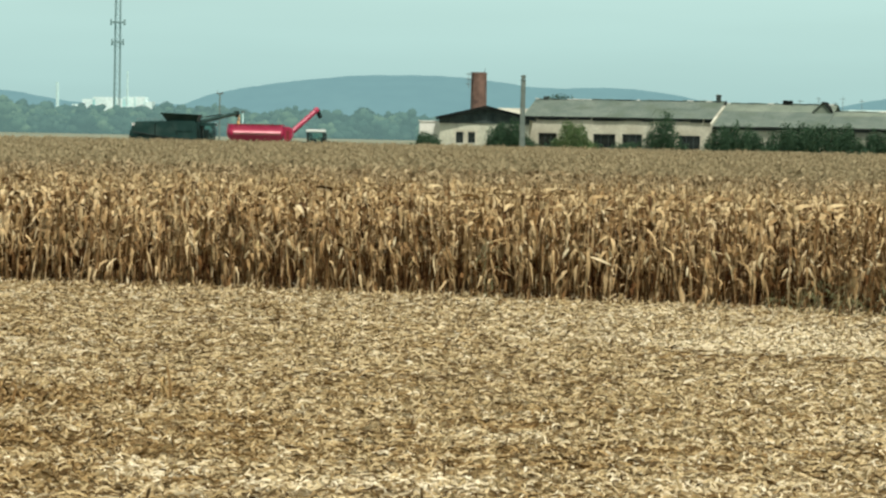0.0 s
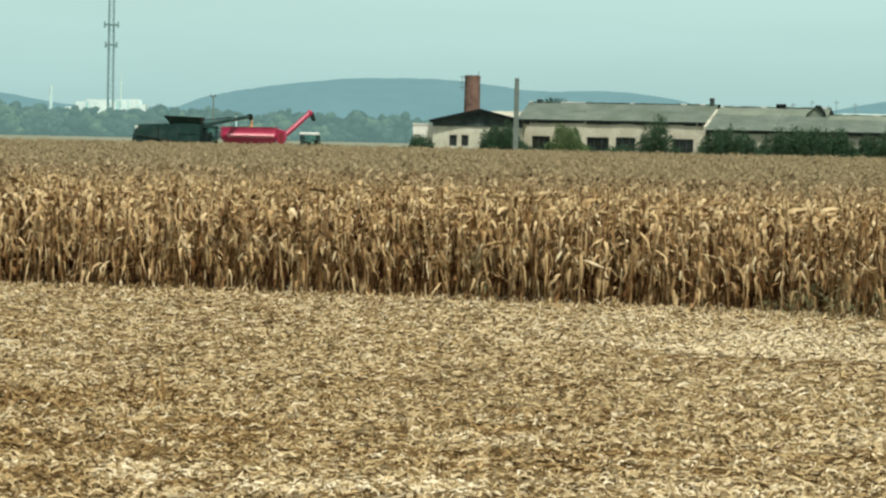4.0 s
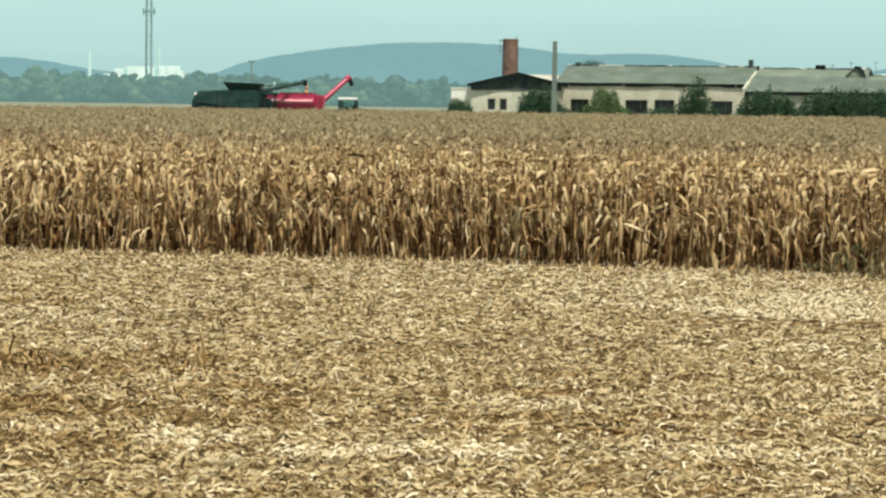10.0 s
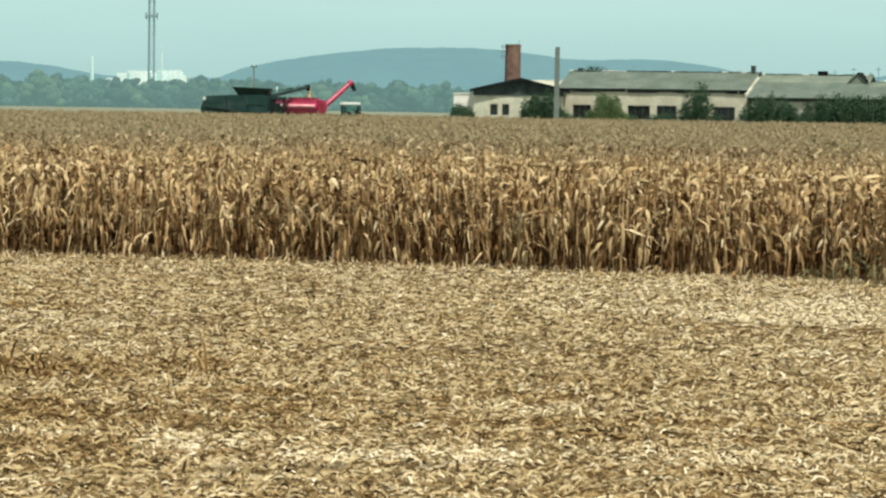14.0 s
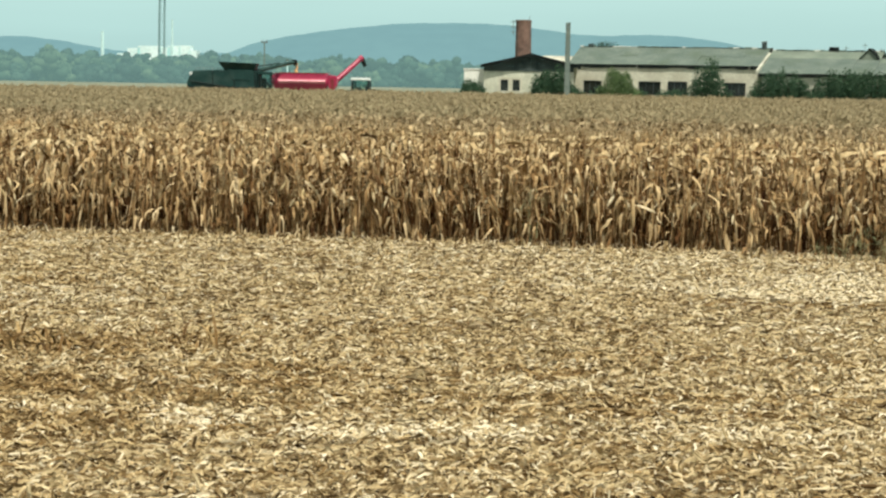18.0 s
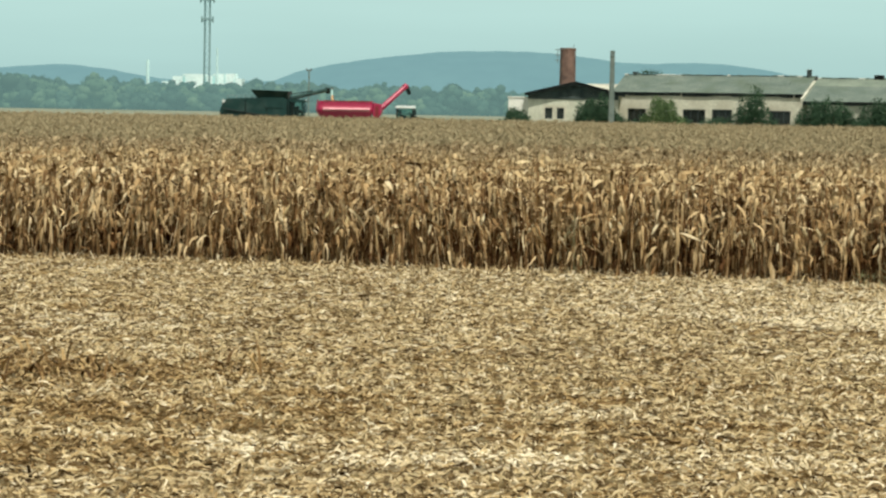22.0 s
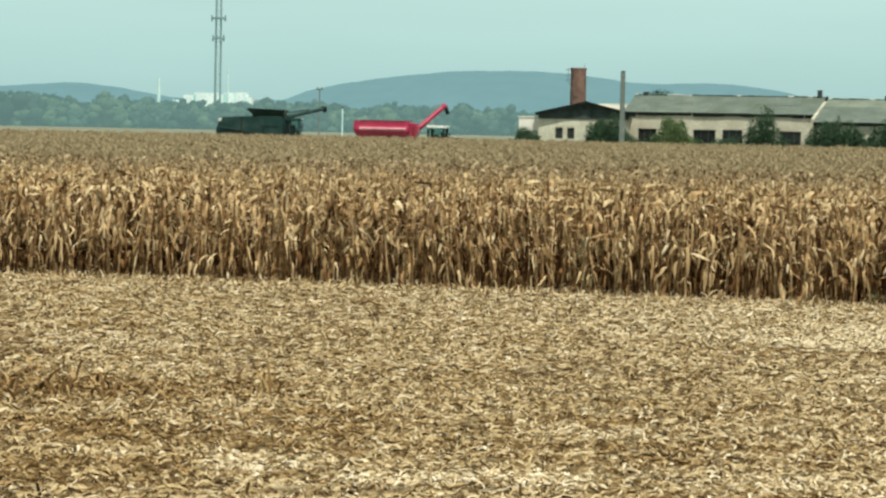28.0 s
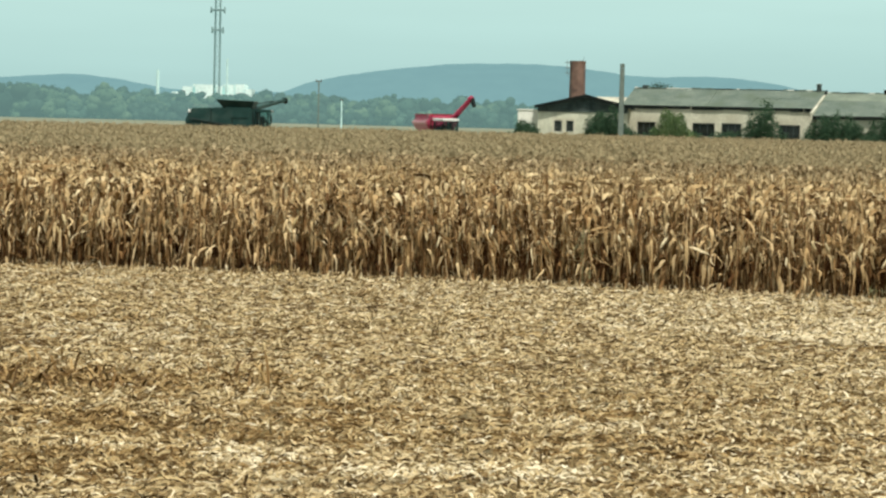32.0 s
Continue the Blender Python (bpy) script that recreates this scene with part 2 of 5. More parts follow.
M_ROOF_WHITE = surface("white cab roof", (0.74, 0.76, 0.72), (0.84, 0.85, 0.82), 1.0, 0.4)
M_PANE = bpy.data.materials.new("clear cab pane")
M_PANE.use_nodes = True
_n = M_PANE.node_tree.nodes
_clear, _mix = _n.new("ShaderNodeBsdfTransparent"), _n.new("ShaderNodeMixShader")
_clear.inputs[0].default_value = (0.86, 0.95, 0.93, 1)
_mix.inputs[0].default_value = 0.1
_n["Principled BSDF"].inputs["Base Color"].default_value, _n["Principled BSDF"].inputs["Roughness"].default_value = (0.1, 0.15, 0.14, 1), 0.08
M_PANE.node_tree.links.new(_clear.outputs[0], _mix.inputs[1])
M_PANE.node_tree.links.new(_n["Principled BSDF"].outputs[0], _mix.inputs[2])
M_PANE.node_tree.links.new(_mix.outputs[0], _n["Material Output"].inputs[0])
M_STREAM = surface("falling yellow grain", (0.60, 0.36, 0.17), (0.74, 0.50, 0.28), 6.0, 0.7, spec=0.2)
M_GRAIN = surface("yellow maize grain", (0.62, 0.30, 0.06), (0.80, 0.45, 0.12), 6.0, 0.7)


# ---- builders ----
def part(name, bm, material, parent, label=""):
    """Link a bmesh as one mesh object, under a thing or a part where one is given."""
    me = bpy.data.meshes.new(name)
    bm.to_mesh(me)
    bm.free()
    me.materials.append(material)
    ob = new(name, me)
    if parent is not None:
        ob.parent = parent
    if label:
        tagged(ob, label=label)
    return ob


def thing(name, m, label, category, group="", kind=""):
    ob = new(name)
    ob.empty_display_size = 0.2
    ob.matrix_basis = m
    return tagged(ob, label, category, group, kind)


def box(x0, x1, y0, y1, z0, z1, bevel=0.0, bm=None):
    bm = bm or bmesh.new()
    made = bmesh.ops.create_cube(bm, size=1.0, matrix=Matrix.Translation(((x0 + x1) / 2, (y0 + y1) / 2, (z0 + z1) / 2)) @ Matrix.Diagonal((x1 - x0, y1 - y0, z1 - z0, 1)))
    if bevel:
        edges = list({e for v in made["verts"] for e in v.link_edges})
        bmesh.ops.bevel(bm, geom=edges, offset=bevel, segments=2, affect="EDGES", profile=0.6)
    return bm


def prism(outline, y0, y1, bm=None, bevel=0.0):
    """A solid with an outline in x and z, drawn out from y0 to y1."""
    bm = bm or bmesh.new()
    a = [bm.verts.new((x, y0, z)) for x, z in outline]
    b = [bm.verts.new((x, y1, z)) for x, z in outline]
    n = len(outline)
    faces = [bm.faces.new(a), bm.faces.new(b[::-1])]
    faces += [bm.faces.new((a[(i + 1) % n], a[i], b[i], b[(i + 1) % n])) for i in range(n)]
    bmesh.ops.recalc_face_normals(bm, faces=bm.faces)
    if bevel:
        bmesh.ops.bevel(bm, geom=list(bm.edges), offset=bevel, segments=2, affect="EDGES")
    return bm


def slab(corners, thick, bm=None):
    """A sheet of four corners with a thickness below it."""
    bm = bm or bmesh.new()
    p = [Vector(c) for c in corners]
    n = (p[1] - p[0]).cross(p[3] - p[0]).normalized()
    if n.z < 0:
        n = -n
    top = [bm.verts.new(c) for c in p]
    low = [bm.verts.new(c - n * thick) for c in p]
    bm.faces.new(top), bm.faces.new(low[::-1])
    for i in range(4):
        bm.faces.new((top[(i + 1) % 4], top[i], low[i], low[(i + 1) % 4]))
    bmesh.ops.recalc_face_normals(bm, faces=bm.faces)
    return bm


def tube(p, q, r0, r1=None, sides=10, bm=None):
    bm = bm or bmesh.new()
    p, q = Vector(p), Vector(q)
    turn = (q - p).to_track_quat("Z", "Y").to_matrix().to_4x4()
    bmesh.ops.create_cone(bm, cap_ends=True, segments=sides, radius1=r0, radius2=r0 if r1 is None else r1, depth=(q - p).length, matrix=Matrix.Translation((p + q) / 2) @ turn)
    return bm


def mesh_of(name, verts, quads, material):
    me = bpy.data.meshes.new(name)
    verts, quads = np.asarray(verts, dtype=np.float32), np.asarray(quads, dtype=np.int32)
    me.vertices.add(len(verts))
    me.vertices.foreach_set("co", verts.ravel())
    me.loops.add(quads.size)
    me.loops.foreach_set("vertex_index", quads.ravel())
    me.polygons.add(len(quads))
    me.polygons.foreach_set("loop_start", np.arange(len(quads), dtype=np.int32) * 4)
    me.update(calc_edges=True)
    me.materials.append(material)
    return me


def spread(templates, places, rng, swing=None, lean=0.06, size=(0.9, 1.1), picks=None):
    """Many copies of small templates (verts, quads), joined: one array of vertices and one of quads. swing: how far they turn away from the x axis."""
    vs, qs, base = [], [], 0
    which = rng.integers(0, len(templates), len(places)) if picks is None else picks
    for k, (v, q) in enumerate(templates):
        at = places[which == k]
        n = len(at)
        if not n:
            continue
        a = rng.uniform(0, 2 * np.pi, n) if swing is None else rng.normal(0, swing, n) + np.pi * rng.integers(0, 2, n)
        s = rng.uniform(size[0], size[1], n)
        lx, ly = rng.normal(0, lean, n), rng.normal(0, lean, n)
        c, d = np.cos(a), np.sin(a)
        x = v[None, :, 0] * c[:, None] - v[None, :, 1] * d[:, None] + v[None, :, 2] * lx[:, None]
        y = v[None, :, 0] * d[:, None] + v[None, :, 1] * c[:, None] + v[None, :, 2] * ly[:, None]
        z = np.repeat(v[None, :, 2], n, 0)
        p = np.stack((x, y, z), 2) * s[:, None, None] + at[:, None, :]
        vs.append(p.reshape(-1, 3))
        qs.append((q[None] + (np.arange(n) * len(v))[:, None, None]).reshape(-1, 4) + base)
        base += n * len(v)
    return np.concatenate(vs), np.concatenate(qs)


def strip(points, widths, side):
    """A ribbon along points; side is the direction across it."""
    v, q = [], []
    for i, (p, w) in enumerate(zip(points, widths)):
        v += [p - side[i] * w / 2, p + side[i] * w / 2]
        if i:
            k = 2 * i
            q.append((k - 2, k - 1, k + 1, k))
    return np.array(v), np.array(q)


def join(pieces):
    v, q, base = [], [], 0
    for a, b in pieces:
        v.append(a), q.append(b + base)
        base += len(a)
    return np.concatenate(v), np.concatenate(q)


def rod(p, q, r0, r1, sides=4):
    """A slim open prism as quads."""
    p, q = np.array(p, float), np.array(q, float)
    w = (q - p) / np.linalg.norm(q - p)
    u = np.cross(w, (0.3, 0.9, 0.2))
    u /= np.linalg.norm(u)
    s = np.cross(w, u)
    ang = np.arange(sides) * 2 * np.pi / sides
    ring = np.cos(ang)[:, None] * u + np.sin(ang)[:, None] * s
    v = np.concatenate((p + ring * r0, q + ring * r1))
    return v, np.array([(i, (i + 1) % sides, sides + (i + 1) % sides, sides + i) for i in range(sides)])


# ---- ground ----
def ground():
    xs = np.concatenate((np.array([-6000, -3000, -1500, -700, -300, -120]), np.arange(-60, 60.1, 1.5), np.array([120, 300, 700, 1500, 3000, 6000])))
    ys = np.concatenate((np.array([-3000, -800, -200, -50, 0]), np.arange(10, 60.1, 1.0), np.array([75, 100, 150, 250, 400, 700, 1200, 2200, 4000, 6000])))
    rng = np.random.default_rng(5)
    v = [(x, y, rng.uniform(-0.02, 0.02) if 10 < y < 60 and abs(x) < 60 else -0.02) for y in ys for x in xs]
    n = len(xs)
    q = [(j * n + i, j * n + i + 1, (j + 1) * n + i + 1, (j + 1) * n + i) for j in range(len(ys) - 1) for i in range(n - 1)]
    tagged(new("ground", mesh_of("ground", v, q, M_GROUND)), "flat harvested field of straw and soil", "ground", kind="structure")


ground()


def far_field():
    """A second harvested field between the maize and the woods."""
    xs, ys = np.linspace(-640, 640, 40), np.array([243, 300, 450, 700, 1100, 2200])
    v = [(x, y, 0.0) for y in ys for x in xs]
    q = [(j * 40 + i, j * 40 + i + 1, (j + 1) * 40 + i + 1, (j + 1) * 40 + i) for j in range(5) for i in range(39)]
    tagged(new("ground_far_field", mesh_of("far_field", v, q, M_FIELD)), "cut stubble field before the woods in pale haze tone", "ground", kind="structure")


far_field()


# ---- maize ----
def edge(x):
    """Where the standing maize begins."""
    return 47.6 - 0.27 * x - 0.0105 * x * x


def maize_leaf(rng, z, up, length, width, droop, n=5):
    """A dry leaf from the stalk at height z: it rises at the angle up, breaks and hangs by droop, crumpled."""
    a = rng.uniform(0, 2 * np.pi)
    out = np.array((np.cos(a), np.sin(a), 0.0))
    p, pts, ang = np.array((0, 0, z)) + out * 0.012, [], up
    for i in range(n):
        pts.append(p.copy())
        p = p + (out * np.cos(ang) + np.array((0, 0, 1)) * np.sin(ang)) * length / (n - 1)
        a += rng.normal(0, 0.65)
        out = np.array((np.cos(a), np.sin(a), 0.0))
        ang = max(ang + rng.normal(0, 0.42) - droop * (0.55 if i == 0 else 0.45 / (n - 2) if n > 2 else 0.45) * rng.uniform(0.6, 1.4), -1.55)
    tw = rng.uniform(-1.6, 1.6)
    cross = np.array((-np.sin(a), np.cos(a), 0.0))
    side = [cross * np.cos(tw * i / n) + (out * 0.4 + np.array((0, 0, 0.9))) * np.sin(tw * i / n) for i in range(n)]
    return strip(pts, width * np.interp(np.linspace(0, 1, n), (0, 0.25, 0.5, 0.75, 1), (0.6, 1.0, 0.9, 0.6, 0.12)) * rng.uniform(0.75, 1.2, n), side)


def maize(rng, tall, low=0.25, leaves=13, ear=True, sides=4, n=5, tufts=3, wide=1.2, brown=0.42, thick=1.0, bare=0.0):
    """The pieces of one plant: stalk with its nodes and dry sheaths, tassel, leaves, ear."""
    kink = rng.normal(0, 0.03 * thick * thick, 2)
    mid = (kink[0], kink[1], tall * 0.5)
    top = (kink[0] * 2.2, kink[1] * 2.2, tall * 0.9)
    stalk = join([rod((0, 0, -0.03), mid, 0.016 * thick, 0.014 * thick, sides), rod(mid, top, 0.014 * thick, 0.006, sides)])
    out = [("stalk", *stalk)]
    tassel = [rod(top, np.array(top) + (rng.normal(0, 0.06), rng.normal(0, 0.06), rng.uniform(0.12, 0.24)), 0.006, 0.002, 3) for _ in range(tufts)]
    out.append(("tassel", *join(tassel)))
    if thick > 1.0:
        # loose dry sheaths wrapped round the stalk between its nodes
        for k in range(4):
            z = 0.25 + 0.36 * k + rng.uniform(-0.08, 0.08)
            f = z / tall * 2
            p = np.array((kink[0] * f + rng.normal(0, 0.006), kink[1] * f + rng.normal(0, 0.006), z))
            out.append(("sheath", *rod(p, p + (rng.normal(0, 0.02), rng.normal(0, 0.02), rng.uniform(0.16, 0.3)), 0.019 * thick, 0.022 * thick, 5)))
    for i in range(leaves):
        f = (i + rng.uniform(0, 1)) / leaves
        z = low + (tall * 0.88 - low) * f
        if f < 0.5 and rng.uniform() < bare * (1.3 - f):
            continue
        if f < 0.5:
            lf = maize_leaf(rng, z + 0.1, rng.uniform(-1.3, 0.7), rng.uniform(0.25, 0.6), wide * rng.uniform(0.022, 0.05), rng.uniform(0.6, 3.0), n)
        elif f < 0.78:
            lf = maize_leaf(rng, z, rng.uniform(-1.1, 1.2), rng.uniform(0.3, 0.7), wide * rng.uniform(0.025, 0.056), rng.uniform(0.6, 3.4), n)
        else:
            lf = maize_leaf(rng, z, rng.uniform(0.3, 1.2), rng.uniform(0.32, 0.62), wide * rng.uniform(0.032, 0.064), rng.uniform(1.6, 3.8), n)
        v = lf[0] + np.array((kink[0], kink[1], 0)) * (z / tall * 2)
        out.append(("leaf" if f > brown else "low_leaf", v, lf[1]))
    if ear:
        a, z = rng.uniform(0, 2 * np.pi), rng.uniform(0.85, 1.15)
        o = np.array((np.cos(a), np.sin(a), 0))
        p0 = np.array((0, 0, z)) + o * 0.03
        way = o * 0.5 + np.array((0, 0, rng.choice((-0.9, 0.7))))
        way /= np.linalg.norm(way)
        rings = [rod(p0, p0 + way * 0.07, 0.012, 0.034, 6), rod(p0 + way * 0.07, p0 + way * 0.17, 0.034, 0.03, 6), rod(p0 + way * 0.17, p0 + way * 0.25, 0.03, 0.006, 6)]
        out.append(("ear", *join(rings)))
    return out


def maize_front():
    """The outermost row, plant by plant."""
    rng = np.random.default_rng(11)
    kinds = []
    for i in range(14):
        plant = thing("maize_plant", pose(0, 0, 0), "dry brown maize plant standing with hanging leaves", "maize plant", "maize plants of the outer row")
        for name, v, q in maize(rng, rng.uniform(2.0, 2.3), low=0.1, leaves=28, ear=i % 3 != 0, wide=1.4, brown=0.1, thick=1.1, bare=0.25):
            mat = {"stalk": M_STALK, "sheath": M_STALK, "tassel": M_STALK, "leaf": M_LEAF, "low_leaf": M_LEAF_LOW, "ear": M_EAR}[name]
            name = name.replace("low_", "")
            ob = new(name, mesh_of(name, v, q, mat))
            ob.parent = plant
        kinds.append(plant)
    x, i = -12.6, 0
    while x < 9.6:
        m = pose(x, edge(x) + rng.normal(-0.05, 0.13), 0, rng.normal(0, 5), rng.normal(0, 6), rng.uniform(0, 360)) @ Matrix.Scale(rng.uniform(0.86, 1.06), 4)
        if i < len(kinds):
            kinds[i].matrix_basis = m
        else:
            copy_thing(kinds[rng.integers(0, len(kinds))], m)
        i += 1
        x += rng.choice((0.06, 0.12, 0.17, 0.22, 0.32))


def rows_of(rng, y0, y1, along, apart, margin=3.0):
    """Plant places row by row, parallel to the edge, within the wedge that matters."""
    out, d = [], y0
    while d < y1:
        xs = np.arange(-0.25 * (d + 52) - margin, 0.21 * (d + 48) + margin, along)
        xs = xs + rng.normal(0, along * 0.3, len(xs))
        near = np.clip(xs, -16, 12)
        out.append(np.stack((xs, edge(near) + d + rng.normal(0, 0.09, len(xs)), np.zeros(len(xs))), 1))
        d += apart
    return np.concatenate(out)


def maize_stand():
    rng = np.random.default_rng(23)
    plants = [maize(rng, rng.uniform(1.95, 2.4), leaves=18, wide=1.75, bare=0.6, thick=1.1) for _ in range(14)]
    whole = [join([(v, q) for n, v, q in p if n in ("leaf", "tassel", "ear")]) for p in plants]
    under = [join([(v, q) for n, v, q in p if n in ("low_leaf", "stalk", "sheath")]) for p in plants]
    upper = [join([(v, q) for n, v, q in maize(rng, rng.uniform(1.95, 2.35), low=1.0, leaves=8, wide=2.2, ear=False, sides=3, n=4, tufts=1)]) for _ in range(12)]
    tips = []
    for _ in range(12):
        tall = rng.uniform(2.0, 2.34)
        tips.append(join([maize_leaf(rng, tall * rng.uniform(0.66, 0.96), rng.uniform(0.2, 1.35), rng.uniform(0.25, 0.48), rng.uniform(0.13, 0.22), rng.uniform(1.4, 3.2), 4) for _ in range(5)] + [strip(np.array(((0, 0, 0.3), (0.02, 0.01, tall))), (0.03, 0.02), np.array(((1.0, 0, 0), (1.0, 0, 0))))]))
    # Each span farther back takes a material with more haze in its colour.
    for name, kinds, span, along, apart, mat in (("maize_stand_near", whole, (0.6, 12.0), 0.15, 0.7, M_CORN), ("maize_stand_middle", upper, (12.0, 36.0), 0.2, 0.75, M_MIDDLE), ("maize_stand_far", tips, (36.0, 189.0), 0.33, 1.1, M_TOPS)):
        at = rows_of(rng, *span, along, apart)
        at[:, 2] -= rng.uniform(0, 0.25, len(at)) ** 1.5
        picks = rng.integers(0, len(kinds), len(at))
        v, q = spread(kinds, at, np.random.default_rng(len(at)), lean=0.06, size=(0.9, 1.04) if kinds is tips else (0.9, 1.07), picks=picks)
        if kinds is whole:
            # Inner stalks share the lower tones, with shade darkened into them.
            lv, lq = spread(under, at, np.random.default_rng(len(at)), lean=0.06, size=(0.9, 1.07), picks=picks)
            tagged(new("maize_understorey", mesh_of("maize_understorey", lv, lq, M_CORN_LOW)), "brown shade-dark lower leaves and stalks inside the maize stand", "maize field", kind="stuff")
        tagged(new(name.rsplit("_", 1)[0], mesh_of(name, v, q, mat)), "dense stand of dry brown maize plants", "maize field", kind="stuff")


maize_front()
maize_stand()


# ---- litter on the harvested strip ----
def shred(rng, length, width, lift, bend, n=5):
    """A chopped leaf or husk strip lying on the ground, half on its edge, waved and curled along its length."""
    a, p, pts, side = rng.uniform(-0.3, 0.3), np.array((-length / 2, 0.0, 0.012 + width * 0.3)), [], []
    tilt, rise, wave = rng.uniform(0.35, 1.35) * rng.choice((-1, 1)), lift * rng.uniform(0.2, 1.0), rng.uniform(0, 6.3)
    for k in range(n):
        f = k / (n - 1)
        pts.append(p + np.array((0, 0, rise * np.sin(np.pi * f) + 0.010 * np.sin(wave + 5 * f))))
        side.append(np.array((-np.sin(a) * np.cos(tilt), np.cos(a) * np.cos(tilt), np.sin(tilt))))
        p = p + np.array((np.cos(a), np.sin(a), 0)) * length / (n - 1)
        a += bend * rng.normal(0, 1)
        tilt += rng.normal(0, 0.25)
    return strip(pts, width * np.interp(np.linspace(0, 1, n), (0, 0.3, 0.7, 1), (0.6, 1.0, 0.95, 0.35)), side)


def litter():
    rng = np.random.default_rng(31)
    shreds = [shred(rng, rng.choice((0.1, 0.14, 0.18, 0.24, 0.32)) * rng.uniform(0.8, 1.2), rng.uniform(0.013, 0.026), 0.035, 0.5) for _ in range(26)]
    shreds += [shred(rng, rng.uniform(0.12, 0.26), rng.uniform(0.012, 0.02), 0.09, 0.8, 6) for _ in range(6)]
    shreds += [rod((-0.06, 0, 0.02), (rng.uniform(0.1, 0.25), 0, rng.uniform(0.015, 0.04)), 0.013, 0.012, 4) for _ in range(4)]
    husks = [shred(rng, rng.uniform(0.07, 0.2), rng.uniform(0.012, 0.028), 0.03, 0.55) for _ in range(14)]
    stubs = []
    for i in range(8):
        tall = rng.uniform(0.06, 0.17)
        stubs.append(join([rod((0, 0, -0.02), (rng.normal(0, 0.03), rng.normal(0, 0.03), tall), 0.013, 0.012, 4)] + [maize_leaf(rng, tall * rng.uniform(0.3, 0.9), rng.uniform(-0.4, 1.0), rng.uniform(0.08, 0.25), 0.025, 1.5) for _ in range(2)]))

    def scatter(n, y0, y1):
        y = np.sqrt(rng.uniform(y0 * y0, y1 * y1, n))
        x = rng.uniform(-0.235, 0.195, n) * y + rng.uniform(-1.2, 1.2, n)
        keep = y < edge(np.clip(x, -16, 12)) - 0.05
        return np.stack((x, y, np.zeros(n)), 1)[keep]

    at = np.concatenate((scatter(100000, 17.3, 31), scatter(92000, 31, 53)))
    # thin and thick drifts, drawn out along the swath
    drift = np.zeros(len(at))
    for _ in range(14):
        kx, ky, ph = rng.normal(0, 0.8), rng.normal(0, 2.2), rng.uniform(0, 6.3)
        drift += np.sin(at[:, 0] * kx + at[:, 1] * ky + ph)
    keep = rng.uniform(0, 1, len(at)) < np.clip(0.9 + 0.15 * drift, 0.3, 1.0)
    for x, y, sx, sy in BARE:
        keep &= rng.uniform(0, 1, len(at)) > 0.94 * np.exp(-((at[:, 0] - x) / sx) ** 2 - ((at[:, 1] - y) / sy) ** 2)
    at = at[keep]
    at[:, 2] += rng.uniform(0, 0.035, len(at))
    # streaks along the swath where the litter is old and brown
    streak = np.zeros(len(at))
    for _ in range(16):
        kx, ky, ph = rng.normal(0, 0.5), rng.normal(0, 4.5), rng.uniform(0, 6.3)
        streak += np.sin(at[:, 0] * kx + at[:, 1] * ky + ph)
    old = rng.uniform(0, 1, len(at)) < np.clip(0.03 + 0.13 * (streak - 1.6), 0.02, 0.7)
    brown, at = at[old], at[~old]
    v, q = spread(shreds, at, rng, swing=1.1, lean=0.1, size=(0.7, 1.3))
    tagged(new("chopped_maize_litter", mesh_of("litter", v, q, M_LITTER)), "chopped straw coloured maize stalks and leaves on soil", "crop litter", kind="stuff")
    # pale husks, thin everywhere and thick in windrow patches
    few = scatter(5000, 17.3, 52)
    heaps = []
    for x, y, sx, sy, n in HUSK_PATCHES:
        heaps.append(np.stack((rng.normal(x, sx, n), rng.normal(y, sy, n), np.zeros(n)), 1))
    at = np.concatenate([few] + heaps)
    at = at[at[:, 1] < edge(np.clip(at[:, 0], -16, 12)) + 0.3]
    at[:, 2] += rng.uniform(0.02, 0.065, len(at))
    v, q = spread(husks, at, rng, swing=1.1, lean=0.1, size=(0.7, 1.3))
    tagged(new("pale_husk_litter", mesh_of("husks", v, q, M_HUSK)), "pale cream maize husks strewn on the stubble", "crop litter", kind="stuff")
    # brown leaf trash in the wheel tracks and at the foot of the tufts
    heaps = [np.stack((rng.normal(x, sx, n), rng.normal(y, sy, n), rng.uniform(0.01, 0.05, n)), 1) for x, y, sx, sy, n in BROWN_PATCHES]
    v, q = spread(shreds, np.concatenate(heaps + [brown]), rng, swing=0.7, lean=0.08, size=(0.8, 1.4))
    tagged(new("brown_leaf_litter", mesh_of("brown_litter", v, q, M_TRASH)), "brown weathered maize leaf trash on the stubble", "crop litter", kind="stuff")
    rows = []
    for d in np.arange(-32, 0, 0.75):
        xs = np.arange(-14, 11, 0.2) + rng.normal(0, 0.06, 125)
        keep = rng.uniform(0, 1, 125) < 0.22
        rows.append(np.stack((xs, edge(np.clip(xs, -16, 12)) + d + rng.normal(0, 0.06, 125), np.zeros(125)), 1)[keep])
    v, q = spread(stubs, np.concatenate(rows), rng, lean=0.3, size=(0.7, 1.3))
    tagged(new("maize_stubble", mesh_of("stubble", v, q, M_LITTER)), "short cut maize stalk stubs in rows", "stubble", kind="stuff")


# thin spots: x, y, half width along x and y
BARE = [(-2.4, 26.3, 0.6, 0.14), (-2.3, 24.9, 0.6, 0.14), (-4.0, 26.25, 0.3, 0.2), (-5.6, 28.2, 1.0, 0.3), (0.7, 26.4, 0.35, 0.25), (2.3, 24.4, 1.7, 0.08), (-5.0, 25.0, 0.6, 0.25), (-4.4, 24.3, 0.5, 0.2), (1.2, 23.2, 1.2, 0.12), (-6.95, 36.9, 0.35, 0.4), (6.2, 45.6, 1.2, 0.3)]
